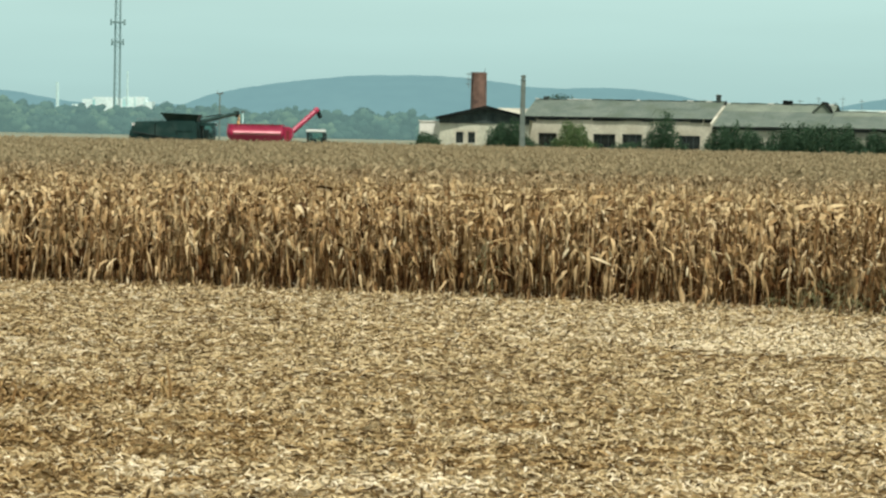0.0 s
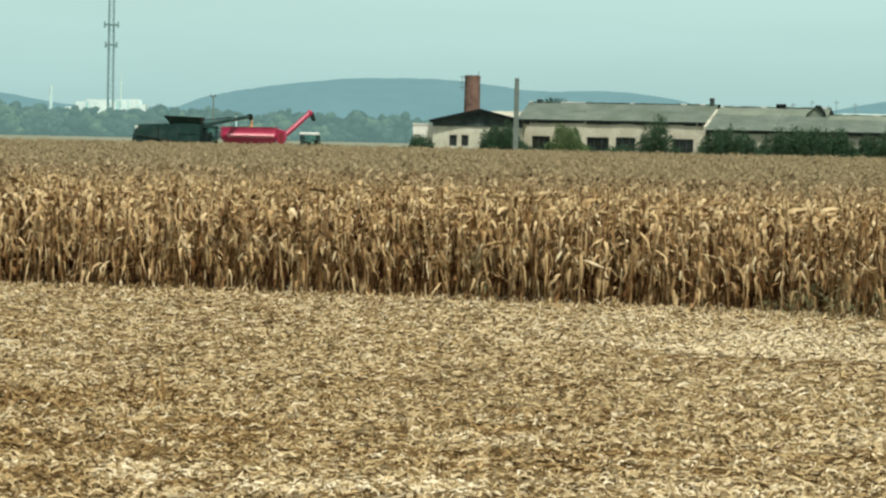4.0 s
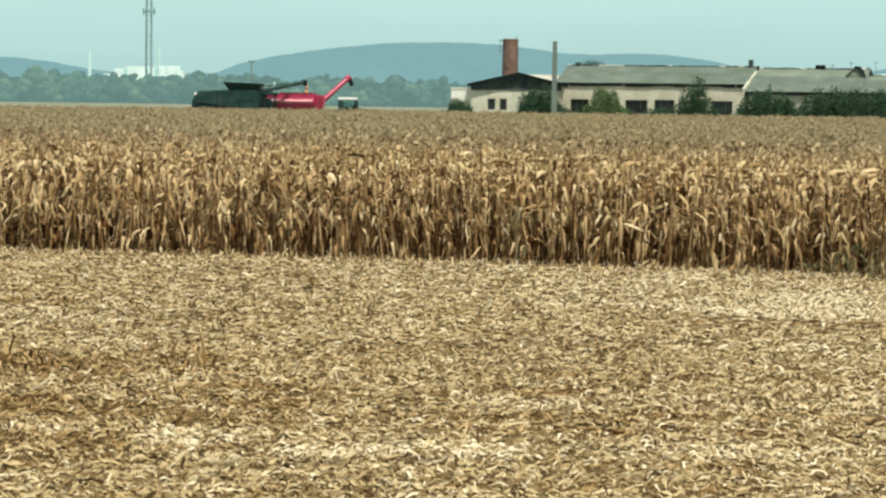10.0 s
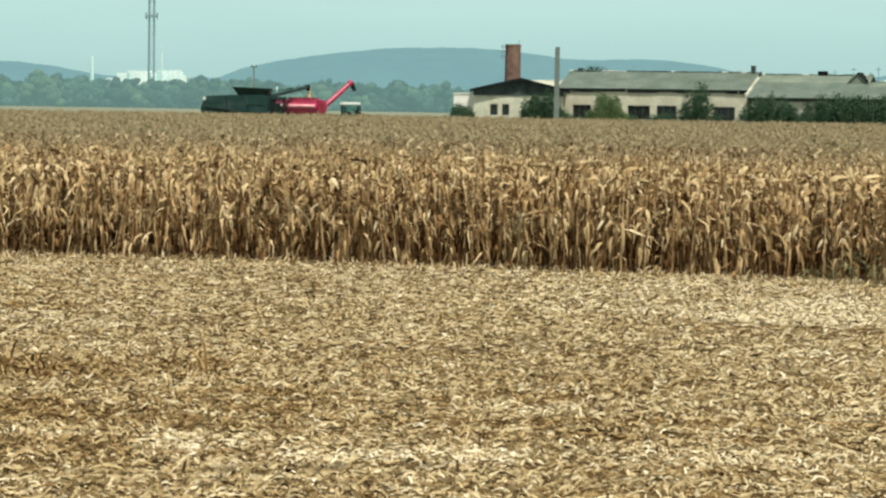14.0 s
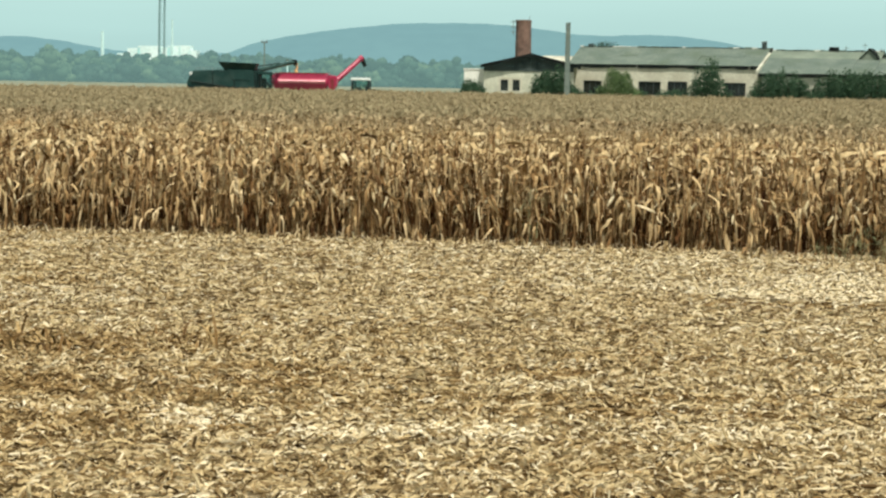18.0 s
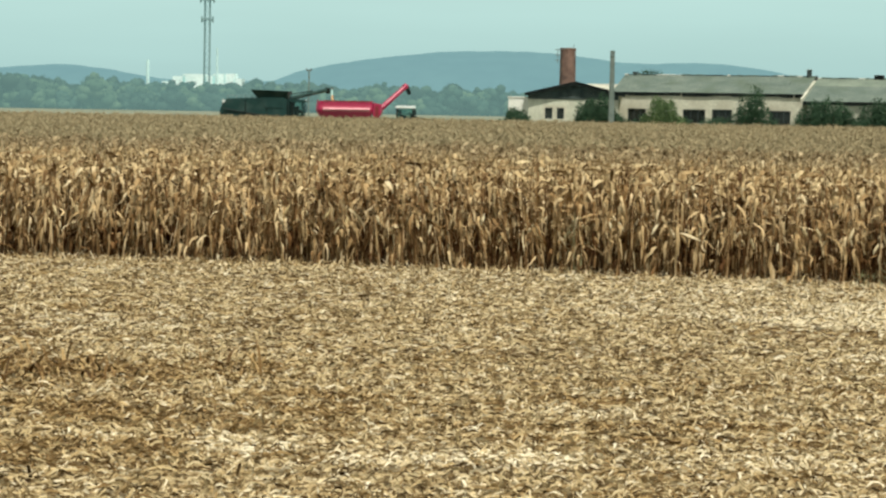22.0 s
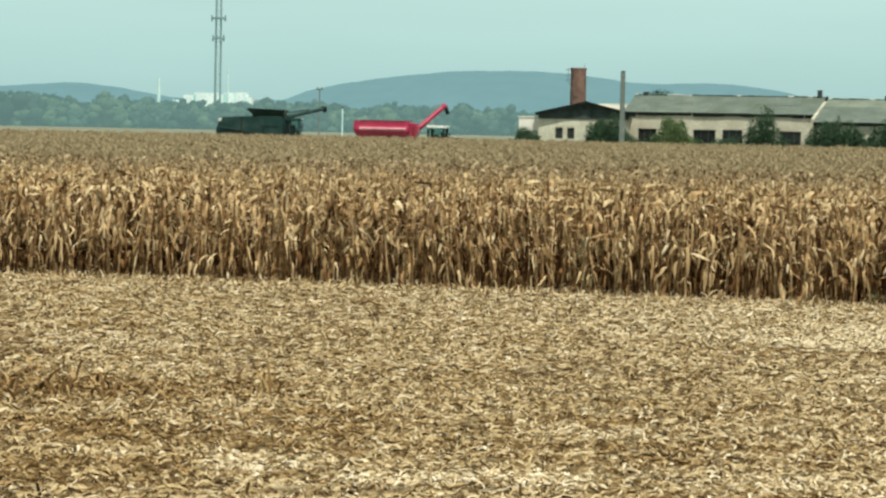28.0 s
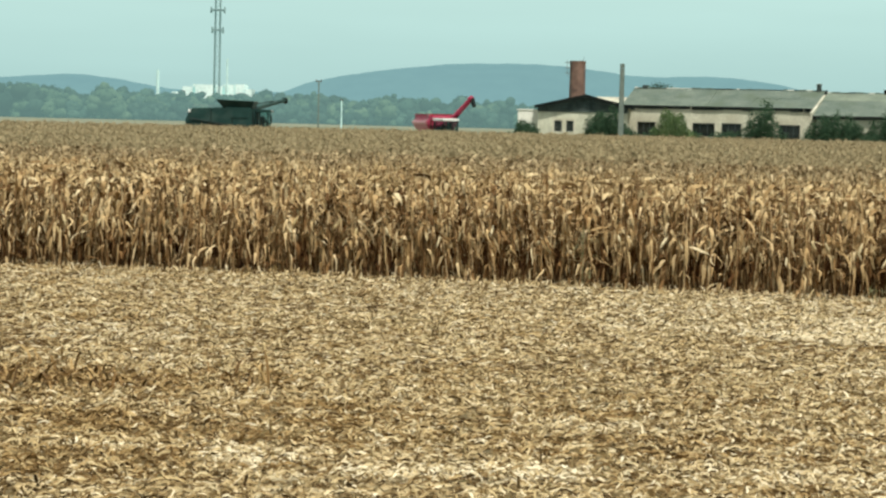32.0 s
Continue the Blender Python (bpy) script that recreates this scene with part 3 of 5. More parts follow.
# x, y, spread along x and y, number of pieces
BROWN_PATCHES = [(-5.6, 28.4, 0.8, 0.45, 2600), (-4.8, 28.1, 0.5, 0.3, 450), (-5.1, 25.0, 0.6, 0.3, 1000), (-6.4, 27.6, 0.8, 0.6, 1100), (-4.3, 24.4, 0.5, 0.2, 560), (-2.4, 26.3, 0.5, 0.09, 560), (-2.3, 24.9, 0.6, 0.1, 380), (-3.4, 29.0, 0.35, 0.25, 300), (0.7, 26.4, 0.4, 0.16, 300), (-3.9, 22.3, 0.6, 0.2, 420), (-4.4, 21.4, 0.7, 0.35, 800), (-3.6, 23.9, 0.7, 0.1, 480), (-6.9, 36.9, 0.4, 0.3, 150), (2.4, 24.4, 1.6, 0.07, 900), (1.4, 23.2, 1.2, 0.12, 420), (2.0, 28.0, 2.0, 0.5, 300), (-1.0, 30.5, 1.6, 0.4, 150), (-2.6, 25.5, 1.4, 0.06, 420), (-3.0, 23.5, 0.9, 0.05, 260), (-0.6, 24.0, 1.2, 0.06, 300), (3.2, 27.6, 1.4, 0.08, 360)]
# x, y, spread along x and y, number of husks
HUSK_PATCHES = [
    (5.7, 46.0, 0.7, 0.16, 2400), (7.0, 45.4, 0.5, 0.16, 570), (4.3, 36.95, 0.5, 0.3, 640), (5.3, 37.0, 0.7, 0.6, 1400), (6.6, 36.8, 0.7, 0.6, 1000), (4.4, 38.2, 1.6, 0.8, 1330), (6.3, 39.6, 1.3, 0.7, 1710), (5.0, 41.5, 2.4, 1.6, 1235), (3.0, 44.5, 4.0, 1.2, 570), (-5.0, 46.5, 4.0, 1.2, 418), (0.0, 41.0, 4.0, 3.0, 570),
    (4.7, 26.2, 0.3, 0.3, 520), (4.6, 30.0, 1.0, 2.0, 665), (3.0, 22.0, 1.2, 0.5, 494), (3.6, 25.0, 0.9, 1.0, 380), (1.6, 21.6, 0.9, 0.5, 150),
    (-2.75, 22.3, 0.2, 0.2, 850), (-1.35, 21.5, 0.2, 0.14, 560), (-0.8, 21.75, 0.14, 0.1, 330), (-0.1, 21.8, 0.26, 0.2, 700), (-4.0, 22.7, 0.25, 0.1, 114), (0.5, 25.4, 0.5, 0.2, 114), (-4.9, 31.3, 0.25, 0.15, 85), (-6.4, 34.5, 0.8, 1.0, 209), (-3.4, 25.3, 0.5, 0.1, 95)]
litter()


def curl(rng, length, width, n=7):
    """A dry leaf that rises from the ground and bows over."""
    a, ang, bow = rng.uniform(0, 2 * np.pi), rng.uniform(0.7, 1.6), rng.choice((1.6, 2.6, 3.4, 4.4)) * rng.uniform(0.7, 1.2)
    out = np.array((np.cos(a), np.sin(a), 0.0))
    p, pts = np.zeros(3), []
    for i in range(n):
        pts.append(p.copy())
        p = p + (out * np.cos(ang) + np.array((0, 0, 1)) * np.sin(ang)) * length / (n - 1)
        ang -= bow / (n - 1) * rng.uniform(0.5, 1.5)
    tw = rng.uniform(-1.5, 1.5)
    cross = np.array((-np.sin(a), np.cos(a), 0.0))
    side = [cross * np.cos(tw * i / n) + out * np.sin(tw * i / n) for i in range(n)]
    return strip(pts, width * np.interp(np.linspace(0, 1, n), (0, 0.3, 0.7, 1), (0.7, 1.0, 0.9, 0.3)), side)


def edge_debris():
    """Broken leaves and leaning shreds at the foot of the standing maize."""
    rng = np.random.default_rng(47)
    kinds = [curl(rng, rng.uniform(0.15, 0.45), rng.uniform(0.02, 0.042), 6) for _ in range(24)]
    x = rng.uniform(-13, 10, 6500)
    drift = 0.2 * np.sin(x * 1.7) + 0.15 * np.sin(x * 4.1 + 1.0)
    at = np.stack((x, edge(x) + rng.normal(-0.2, 0.32, 6500) + drift, np.full(6500, -0.01)), 1)
    v, q = spread(kinds, at, rng, lean=0.4, size=(0.4, 1.0))
    tagged(new("maize_edge_debris", mesh_of("edge_debris", v, q, M_LITTER)), "broken leaves at the foot of the standing maize", "crop litter", kind="stuff")


edge_debris()


def debris_tufts():
    """Broken plants and leaf tufts that stick up from the stubble."""
    rng = np.random.default_rng(41)
    for x, y, n, reach in TUFTS:
        tuft = thing("maize_tuft", pose(x, y, 0, 0, 0, rng.uniform(0, 360)), "tuft of broken brown maize leaves sticking up from stubble", "crop debris", "tufts on the stubble")
        for _ in range(int(n * 3.2)):
            v, q = curl(rng, reach * rng.uniform(0.5, 1.8), rng.uniform(0.022, 0.045))
            v = v + np.array((rng.normal(0, reach * 0.55), rng.normal(0, reach * 0.5), -0.01))
            ob = new("leaf", mesh_of("leaf", v, q, M_TUFT))
            ob.parent = tuft


TUFTS = [(-6.45, 30.0, 6, 0.36), (-5.6, 27.6, 12, 0.4), (-5.2, 27.5, 10, 0.4), (-3.3, 28.3, 6, 0.4), (-4.8, 27.3, 5, 0.3), (-3.95, 29.2, 4, 0.3), (-3.9, 26.1, 5, 0.26), (-6.2, 28.2, 8, 0.32), (-6.7, 29.2, 7, 0.34), (-3.05, 24.2, 4, 0.26), (-3.25, 22.5, 4, 0.26), (-5.5, 25.6, 5, 0.26), (-5.9, 26.6, 6, 0.28), (-5.9, 28.6, 9, 0.34), (-5.05, 28.2, 9, 0.34), (-4.6, 27.8, 7, 0.3), (-5.5, 28.9, 8, 0.34), (-6.6, 27.8, 7, 0.3),
         (-3.43, 42.9, 4, 0.36), (0.66, 26.2, 4, 0.2), (-3.1, 24.3, 5, 0.26), (-4.4, 26.4, 5, 0.25), (3.31, 29.5, 4, 0.25), (1.7, 31.5, 4, 0.22), (5.6, 33.0, 4, 0.25), (-1.2, 33.8, 4, 0.22), (-6.9, 33.5, 5, 0.3), (-6.6, 27.0, 6, 0.3)]
debris_tufts()


def weeds():
    """Grey-green weeds at the foot of the maize, and one green shoot between the plants."""
    rng = np.random.default_rng(59)
    for x, y, tall, n in WEEDS:
        w = thing("weed", pose(x, y, 0), "grey green grassy weed at the foot of the maize", "weed", "weeds at the maize edge")
        stem = rod((0, 0, -0.02), (rng.normal(0, 0.04), rng.normal(0, 0.04), tall), 0.008, 0.005, 4)
        ob = new("stem", mesh_of("stem", *stem, M_WEED))
        ob.parent = w
        blades = [maize_leaf(rng, tall * rng.uniform(0.1, 0.95), rng.uniform(0.2, 1.4), rng.uniform(0.15, 0.4), rng.uniform(0.012, 0.026), rng.uniform(0.4, 2.2), 5) for _ in range(n)]
        v, q = join([(b + np.array((rng.normal(0, 0.12), rng.normal(0, 0.1), 0)), k) for b, k in blades])
        ob = new("foliage", mesh_of("foliage", v, q, M_WEED))
        ob.parent = w


WEEDS = [(7.0, 44.6, 0.7, 40), (7.35, 44.4, 0.6, 36), (6.7, 44.9, 0.55, 30), (7.7, 44.3, 0.45, 28), (8.3, 44.2, 0.5, 30), (6.3, 45.1, 0.3, 20), (8.8, 44.0, 0.4, 26), (0.85, 47.1, 1.25, 34)]
weeds()


# ---- farm buildings ----
def window(parent, x0, x1, y, z0, z1, bars=1, frame_mat=None):
    """A deep-set window in a wall that faces -y: frame, dark pane, sill."""
    w = new("window")
    w.parent = parent
    bm = bmesh.new()
    t = 0.09
    for a, b, c, d in ((x0, x0 + t, z0, z1), (x1 - t, x1, z0, z1), (x0 + t, x1 - t, z1 - t, z1), (x0 + t, x1 - t, z0, z0 + t)):
        box(a, b, y - 0.03, y + 0.05, c, d, bm=bm)
    for i in range(bars):
        m = x0 + (x1 - x0) * (i + 1) / (bars + 1)
        box(m - 0.03, m + 0.03, y - 0.02, y + 0.05, z0 + t, z1 - t, bm=bm)
    part("window_frame", bm, frame_mat or M_BOARD, w)
    part("pane", box(x0 + t, x1 - t, y + 0.02, y + 0.04, z0 + t, z1 - t), M_GLASS, w)
    part("sill", box(x0 - 0.06, x1 + 0.06, y - 0.12, y + 0.02, z0 - 0.07, z0), M_CONCRETE, w)
    return w


def wall_with_holes(x0, x1, y0, y1, z0, z1, holes):
    """A wall of solid pieces round openings (xa, xb, za, zb), which must not overlap in x."""
    bm = bmesh.new()
    xs = sorted({x0, x1, *(h[0] for h in holes), *(h[1] for h in holes)})
    zs = sorted({z0, z1, *(h[2] for h in holes), *(h[3] for h in holes)})
    v = [[[bm.verts.new((x, y, z)) for z in zs] for x in xs] for y in (y0, y1)]

    def solid(i, k):
        if not (0 <= i < len(xs) - 1 and 0 <= k < len(zs) - 1):
            return False
        mx, mz = (xs[i] + xs[i + 1]) / 2, (zs[k] + zs[k + 1]) / 2
        return not any(a < mx < b and c < mz < d for a, b, c, d in holes)

    for i in range(len(xs) - 1):
        for k in range(len(zs) - 1):
            if not solid(i, k):
                continue
            for y in v:
                bm.faces.new((y[i][k], y[i + 1][k], y[i + 1][k + 1], y[i][k + 1]))
            for (di, dk), (a, b) in (((-1, 0), ((i, k), (i, k + 1))), ((1, 0), ((i + 1, k), (i + 1, k + 1))), ((0, -1), ((i, k), (i + 1, k))), ((0, 1), ((i, k + 1), (i + 1, k + 1)))):
                if not solid(i + di, k + dk):
                    bm.faces.new((v[0][a[0]][a[1]], v[0][b[0]][b[1]], v[1][b[0]][b[1]], v[1][a[0]][a[1]]))
    bmesh.ops.delete(bm, geom=[w for w in bm.verts if not w.link_faces], context="VERTS")
    bmesh.ops.recalc_face_normals(bm, faces=bm.faces)
    return bm


def boiler_house():
    h = thing("boiler_house", pose(0, 275, 0), "old whitish boiler house with dark boarded gable and brick chimney", "house")
    holes = [(1.25, 2.12, 2.15, 3.42), (2.62, 3.45, 2.15, 3.42)]
    part("front_wall", wall_with_holes(-0.65, 9.6, 0, 0.35, 0, 4.42, holes), M_PLASTER_OLD, h)
    for a, b in ((-0.65, -0.3), (9.25, 9.6)):
        part("side_wall", box(a, b, 0.35, 9.65, 0, 4.9), M_PLASTER_OLD, h)
    part("back_wall", box(-0.65, 9.6, 9.65, 10, 0, 4.9), M_PLASTER_OLD, h)
    for a, b, c, d in holes:
        window(h, a, b, 0.14, c, d, 0)
        bm = box(a - 0.22, a, -0.05, 0.1, c - 0.12, d + 0.26)
        box(b, b + 0.22, -0.05, 0.1, c - 0.12, d + 0.26, bm=bm)
        box(a, b, -0.05, 0.1, d, d + 0.26, bm=bm)
        part("window_surround", bm, M_PLASTER, h, "white painted plaster surround")
    xl, xr, xm = -1.1, 10.4, 4.7
    zl, zm = 5.05, 6.42
    # boards of the gable, one by one
    x = -0.72
    while x < 9.6:
        b = min(x + 0.42, 9.66)
        za = zl + (zm - zl) * (1 - abs(x - xm) / (xm - xl)) - 0.14
        zb = zl + (zm - zl) * (1 - abs(b - xm) / (xm - xl)) - 0.14
        part("board", prism([(x, 4.4), (b - 0.005, 4.4), (b - 0.005, zb), (x, za)], -0.12 - 0.003 * (int(x * 10) % 2), 0.02), M_BOARD, h)
        x += 0.42
    part("roof_slope", slab([(xl, -0.7, zl), (xm, -0.7, zm), (xm, 10.4, zm), (xl, 10.4, zl)], 0.12), M_ROOF, h)
    part("roof_slope", slab([(xm, -0.7, zm), (xr, -0.7, zl), (xr, 10.4, zl), (xm, 10.4, zm)], 0.12), M_ROOF, h)
    for x0, z0, x1, z1 in ((xl, zl, xm, zm), (xm, zm, xr, zl)):
        part("bargeboard", prism([(x0, z0 - 0.3), (x1, z1 - 0.3), (x1, z1 + 0.06), (x0, z0 + 0.06)], -0.8, -0.68), M_TRIM, h, "dark timber bargeboard")
    # chimney behind the ridge, six metres in
    c = part("chimney", tube((3.85, 6, 0.0), (3.85, 6, 10.2), 1.02, 0.9, 8), M_BRICK, h, "tall red brick chimney with darker crown")
    part("crown", tube((3.85, 6, 10.15), (3.85, 6, 10.42), 0.94, 0.93, 8), M_BRICK, c)
    part("ladder", join_boxes([(2.62, 2.69, 5.8, 5.87, 8.6, 10.45), (2.62, 2.69, 6.25, 6.32, 8.6, 10.45)] + [(2.62, 2.69, 5.8, 6.32, 8.7 + 0.3 * i, 8.76 + 0.3 * i) for i in range(6)] + [(2.35, 3.0, 5.95, 6.03, z, z + 0.09) for z in (8.95, 9.55, 10.15)]), M_STEEL, c, "grey steel ladder on brackets")
    part("lightning_rod", tube((4.4, 6, 10.3), (4.6, 6, 10.9), 0.04, 0.03, 5), M_STEEL, c)


def join_boxes(rows):
    bm = bmesh.new()
    for r in rows:
        box(*r, bm=bm)
    return bm


def gabled(name, m, label, length, half, eave, ridge, wall_mat, roof_mat, holes=(), overhang=0.5, verge=None, split=0.5, upper=None):
    """A long house with its front wall along x at y = 0 and its ridge at y = half."""
    h = thing(name, m, label, "house")
    part("front_wall", wall_with_holes(0, length, 0, 0.4, 0, eave, list(holes)), wall_mat, h)
    part("back_wall", box(0, length, 2 * half - 0.4, 2 * half, 0, eave), wall_mat, h)
    for x in (0, length - 0.4):
        bm = bmesh.new()
        pts = [(0.4, 0), (2 * half - 0.4, 0), (2 * half - 0.4, eave), (half, ridge - 0.15), (0.4, eave)]
        a = [bm.verts.new((x, y, z)) for y, z in pts]
        b = [bm.verts.new((x + 0.4, y, z)) for y, z in pts]
        bm.faces.new(a), bm.faces.new(b[::-1])
        for i in range(5):
            bm.faces.new((a[(i + 1) % 5], a[i], b[i], b[(i + 1) % 5]))
        bmesh.ops.recalc_face_normals(bm, faces=bm.faces)
        part("gable_wall", bm, wall_mat, h)
    drop = (ridge - eave) / half * overhang
    # the roof in sheets, each a little uneven
    rng = np.random.default_rng(int(length * 7))
    n = max(4, int(length / 2.3))
    xs = np.linspace(-0.4, length + 0.4, n + 1)
    for a, b in zip(xs[:-1], xs[1:]):
        for k in range(2):
            f0, f1 = (0.0, split, 1.0)[k], (0.0, split, 1.0)[k + 1]
            y0, y1 = -overhang + (half + overhang) * f0, -overhang + (half + overhang) * f1
            z0, z1 = eave - drop + (ridge - eave + drop) * f0, eave - drop + (ridge - eave + drop) * f1
            up = rng.uniform(0.0, 0.03) + (0.0 if k else 0.015)
            part("roof_sheet", slab([(a, y0, z0 + up), (b - 0.02, y0, z0 + up), (b - 0.02, y1 + 0.05, z1 + up), (a, y1 + 0.05, z1 + up)], 0.05), upper if k and upper else roof_mat, h)
    part("back_slope", slab([(-0.4, half, ridge), (length + 0.4, half, ridge), (length + 0.4, 2 * half + overhang, eave - drop), (-0.4, 2 * half + overhang, eave - drop)], 0.06), roof_mat, h)
    # ridge caps and ragged eaves board
    x = -0.4
    while x < length + 0.3:
        b = min(x + rng.uniform(0.35, 1.1), length + 0.4)
        part("ridge_cap", box(x, b - 0.02, half - 0.16, half + 0.16, ridge - 0.02, ridge + rng.uniform(0.05, 0.12)), M_WHITE if rng.uniform() < 0.15 else M_BOARD if rng.uniform() < 0.25 else roof_mat, h)
        x = b
    x = -0.4
    while x < length + 0.3:
        b = min(x + rng.uniform(0.5, 2.2), length + 0.4)
        part("eaves_board", box(x, b - rng.choice((0.02, 0.03, 0.16)), -overhang - 0.05, -overhang + 0.03, eave - drop - 0.30 - rng.uniform(0, 0.16), eave - drop - 0.04), M_TRIM, h, "dark eaves timber")
        x = b
    if verge:
        for x in (length + 0.4,):
            p = prism([(-overhang, eave - drop - 0.2), (half, ridge - 0.2), (half, ridge + 0.12), (-overhang, eave - drop + 0.12)], 0, 0.12)
            bmesh.ops.rotate(p, verts=p.verts, cent=(0, 0, 0), matrix=Matrix.Rotation(radians(90), 3, "Z"))
            bmesh.ops.translate(p, verts=p.verts, vec=(x + 0.13, 0, 0))
            part("verge_board", p, verge, h)
            p = prism([(half, ridge - 0.3), (2 * half + overhang, eave - drop - 0.3), (2 * half + overhang, eave - drop + 0.1), (half, ridge + 0.1)], 0, 0.12)
            bmesh.ops.rotate(p, verts=p.verts, cent=(0, 0, 0), matrix=Matrix.Rotation(radians(90), 3, "Z"))
            bmesh.ops.translate(p, verts=p.verts, vec=(x + 0.13, 0, 0))
            part("verge_board", p, M_TRIM, h)
    return h


YAW = -19.0


def barn():
    holes = [(1.5, 3.75, 1.9, 3.5), (8.2, 10.9, 1.9, 3.5), (11.7, 14.1, 1.9, 3.55), (18.5, 21.0, 1.6, 3.5)]
    h = gabled("barn", pose(9.6, 283.2, 0, 0, 0, YAW), "long cream plastered barn with mossy grey roof", 22.4, 5.0, 5.5, 7.55, M_PLASTER, M_ROOF, holes, 0.15, verge=M_TRIM)
    for a, b, c, d in holes:
        window(h, a, b, 0.2, c, d, 2)
    v = part("chimney", box(21.72, 22.2, 4.75, 5.25, 7.3, 8.3), M_BOARD, h, "short dark roof chimney")
    part("cap", box(21.67, 22.25, 4.7, 5.3, 8.3, 8.38), M_CONCRETE, v)
    part("roof_vent", box(0.6, 1.2, 4.8, 5.2, 7.45, 7.9), M_BOARD, h)


def shed():
    h = gabled("shed", pose(30.9, 272.7, 0, 0, 0, YAW), "low shed with mossy lower and pale upper roof behind a hedge", 12.2, 7.2, 4.75, 7.35, M_PLASTER_OLD, M_ROOF, overhang=0.35, split=0.66, upper=M_ROOF_PALE)
    # the raised white parapet on its near end
    p = prism([(-0.4, 4.4), (6.2, 6.75), (6.2, 7.08), (-0.4, 4.95)], 0, 0.3)
    bmesh.ops.rotate(p, verts=p.verts, cent=(0, 0, 0), matrix=Matrix.Rotation(radians(90), 3, "Z"))
    bmesh.ops.translate(p, verts=p.verts, vec=(-0.38, 0, 0))
    part("parapet", p, M_PLASTER_OLD, h, "white painted sloping parapet")
    part("roof_vent", box(6.2, 7.3, 6.9, 7.5, 7.3, 7.8, 0.05), M_TRIM, h, "dark ridge vent")
    g = gabled("shed_wing", pose(42.4, 268.75, 0, 0, 0, YAW), "low shed wing with mossy roof sheets", 20.0, 6.0, 4.75, 6.6, M_PLASTER_OLD, M_ROOF, overhang=0.35, split=0.7, upper=M_ROOF_PALE)
    d = new("dormer")
    d.parent = h
    bm = prism([(-0.95, 5.9), (0.95, 5.9), (0.95, 6.6), (0.1, 7.55), (-0.1, 7.55), (-0.95, 6.6)], 4.4, 7.2)
    bmesh.ops.translate(bm, verts=bm.verts, vec=(11.3, 0, 0))
    part("dormer_wall", bm, M_ROOF_PALE, d)
    part("dormer_roof", slab([(10.15, 4.2, 6.55), (11.3, 4.2, 7.68), (11.3, 7.4, 7.68), (10.15, 7.4, 6.55)], 0.1), M_ROOF, d)
    part("dormer_roof", slab([(11.3, 4.2, 7.68), (12.45, 4.2, 6.55), (12.45, 7.4, 6.55), (11.3, 7.4, 7.68)], 0.1), M_TRIM, d)
    for x, y, z, tall in ((42.0, 284, 7.2, 0.9), (43.9, 282, 7.3, 1.1), (46.2, 284, 6.5, 1.4), (47.1, 284, 6.5, 2.0), (49.2, 283, 6.5, 1.7)):
        a = thing("aerial", pose(x, y, 0), "thin roof aerial on a steel mast", "aerial", "aerials above the sheds")
        part("mast", tube((0, 0, 0), (0, 0, z + tall), 0.05, 0.04, 6), M_STEEL, a)
        part("crossbar", box(-0.35, 0.35, -0.03, 0.03, z + tall - 0.3, z + tall - 0.24), M_STEEL, a)


def annex():
    h = thing("annex", pose(-3.05, 284, 0), "small whitewashed annex with a flat roof", "house")
    part("wall", box(0, 3.4, 0, 4, 0, 4.55), M_WHITE, h)
    part("roof", box(-0.1, 3.45, -0.1, 4.1, 4.55, 4.68), M_WHITE, h)


def concrete_pole():
    p = thing("concrete_pole", pose(7.48, 232, 0), "tapered grey concrete pole standing in the maize", "pole")
    bm = bmesh.new()
    bmesh.ops.create_cone(bm, cap_ends=True, segments=4, radius1=0.40, radius2=0.30, depth=9.0, matrix=Matrix.Translation((0, 0, 4.5)) @ Matrix.Rotation(radians(45), 4, "Z"))
    bmesh.ops.bevel(bm, geom=[e for e in bm.edges if abs(e.verts[0].co.z - e.verts[1].co.z) > 1], offset=0.04, segments=2, affect="EDGES")
    part("shaft", bm, M_POLE, p)
    part("bolt_plate", box(-0.2, 0.2, -0.26, -0.2, 8.5, 8.6), M_STEEL, p)


boiler_house()
barn()
shed()
annex()
concrete_pole()


# ---- bushes and trees ----
def leaf_cloud(rng, blobs, count, size, loose=1.0, deep=0.35):
    """Small leaf clumps spread over the skins of ellipsoids (x, y, z, rx, ry, rz)."""
    w = np.array([b[3] * b[5] for b in blobs])
    pick = rng.choice(len(blobs), count, p=w / w.sum())
    b = np.array(blobs)[pick]
    d = rng.normal(0, 1, (count, 3))
    d /= np.linalg.norm(d, axis=1)[:, None]
    r = rng.uniform(deep, 1.06, count)[:, None]
    c = b[:, :3] + d * b[:, 3:] * r
    face = d / b[:, 3:] * b[:, 3:].mean(1)[:, None] + loose * rng.normal(0, 1, (count, 3))
    face /= np.linalg.norm(face, axis=1)[:, None]
    u = np.cross(face, rng.normal(0, 1, (count, 3)))
    u /= np.linalg.norm(u, axis=1)[:, None]
    s = np.cross(u, face)
    s /= np.linalg.norm(s, axis=1)[:, None]
    k = rng.uniform(0.5, 1.3, count)[:, None] * size
    v = np.stack((c - u * k, c + s * k * 0.6, c + u * k, c - s * k * 0.6), 1).reshape(-1, 3)
    v[:, 2] = np.maximum(v[:, 2], 0.02)
    return v, np.arange(count * 4).reshape(-1, 4)


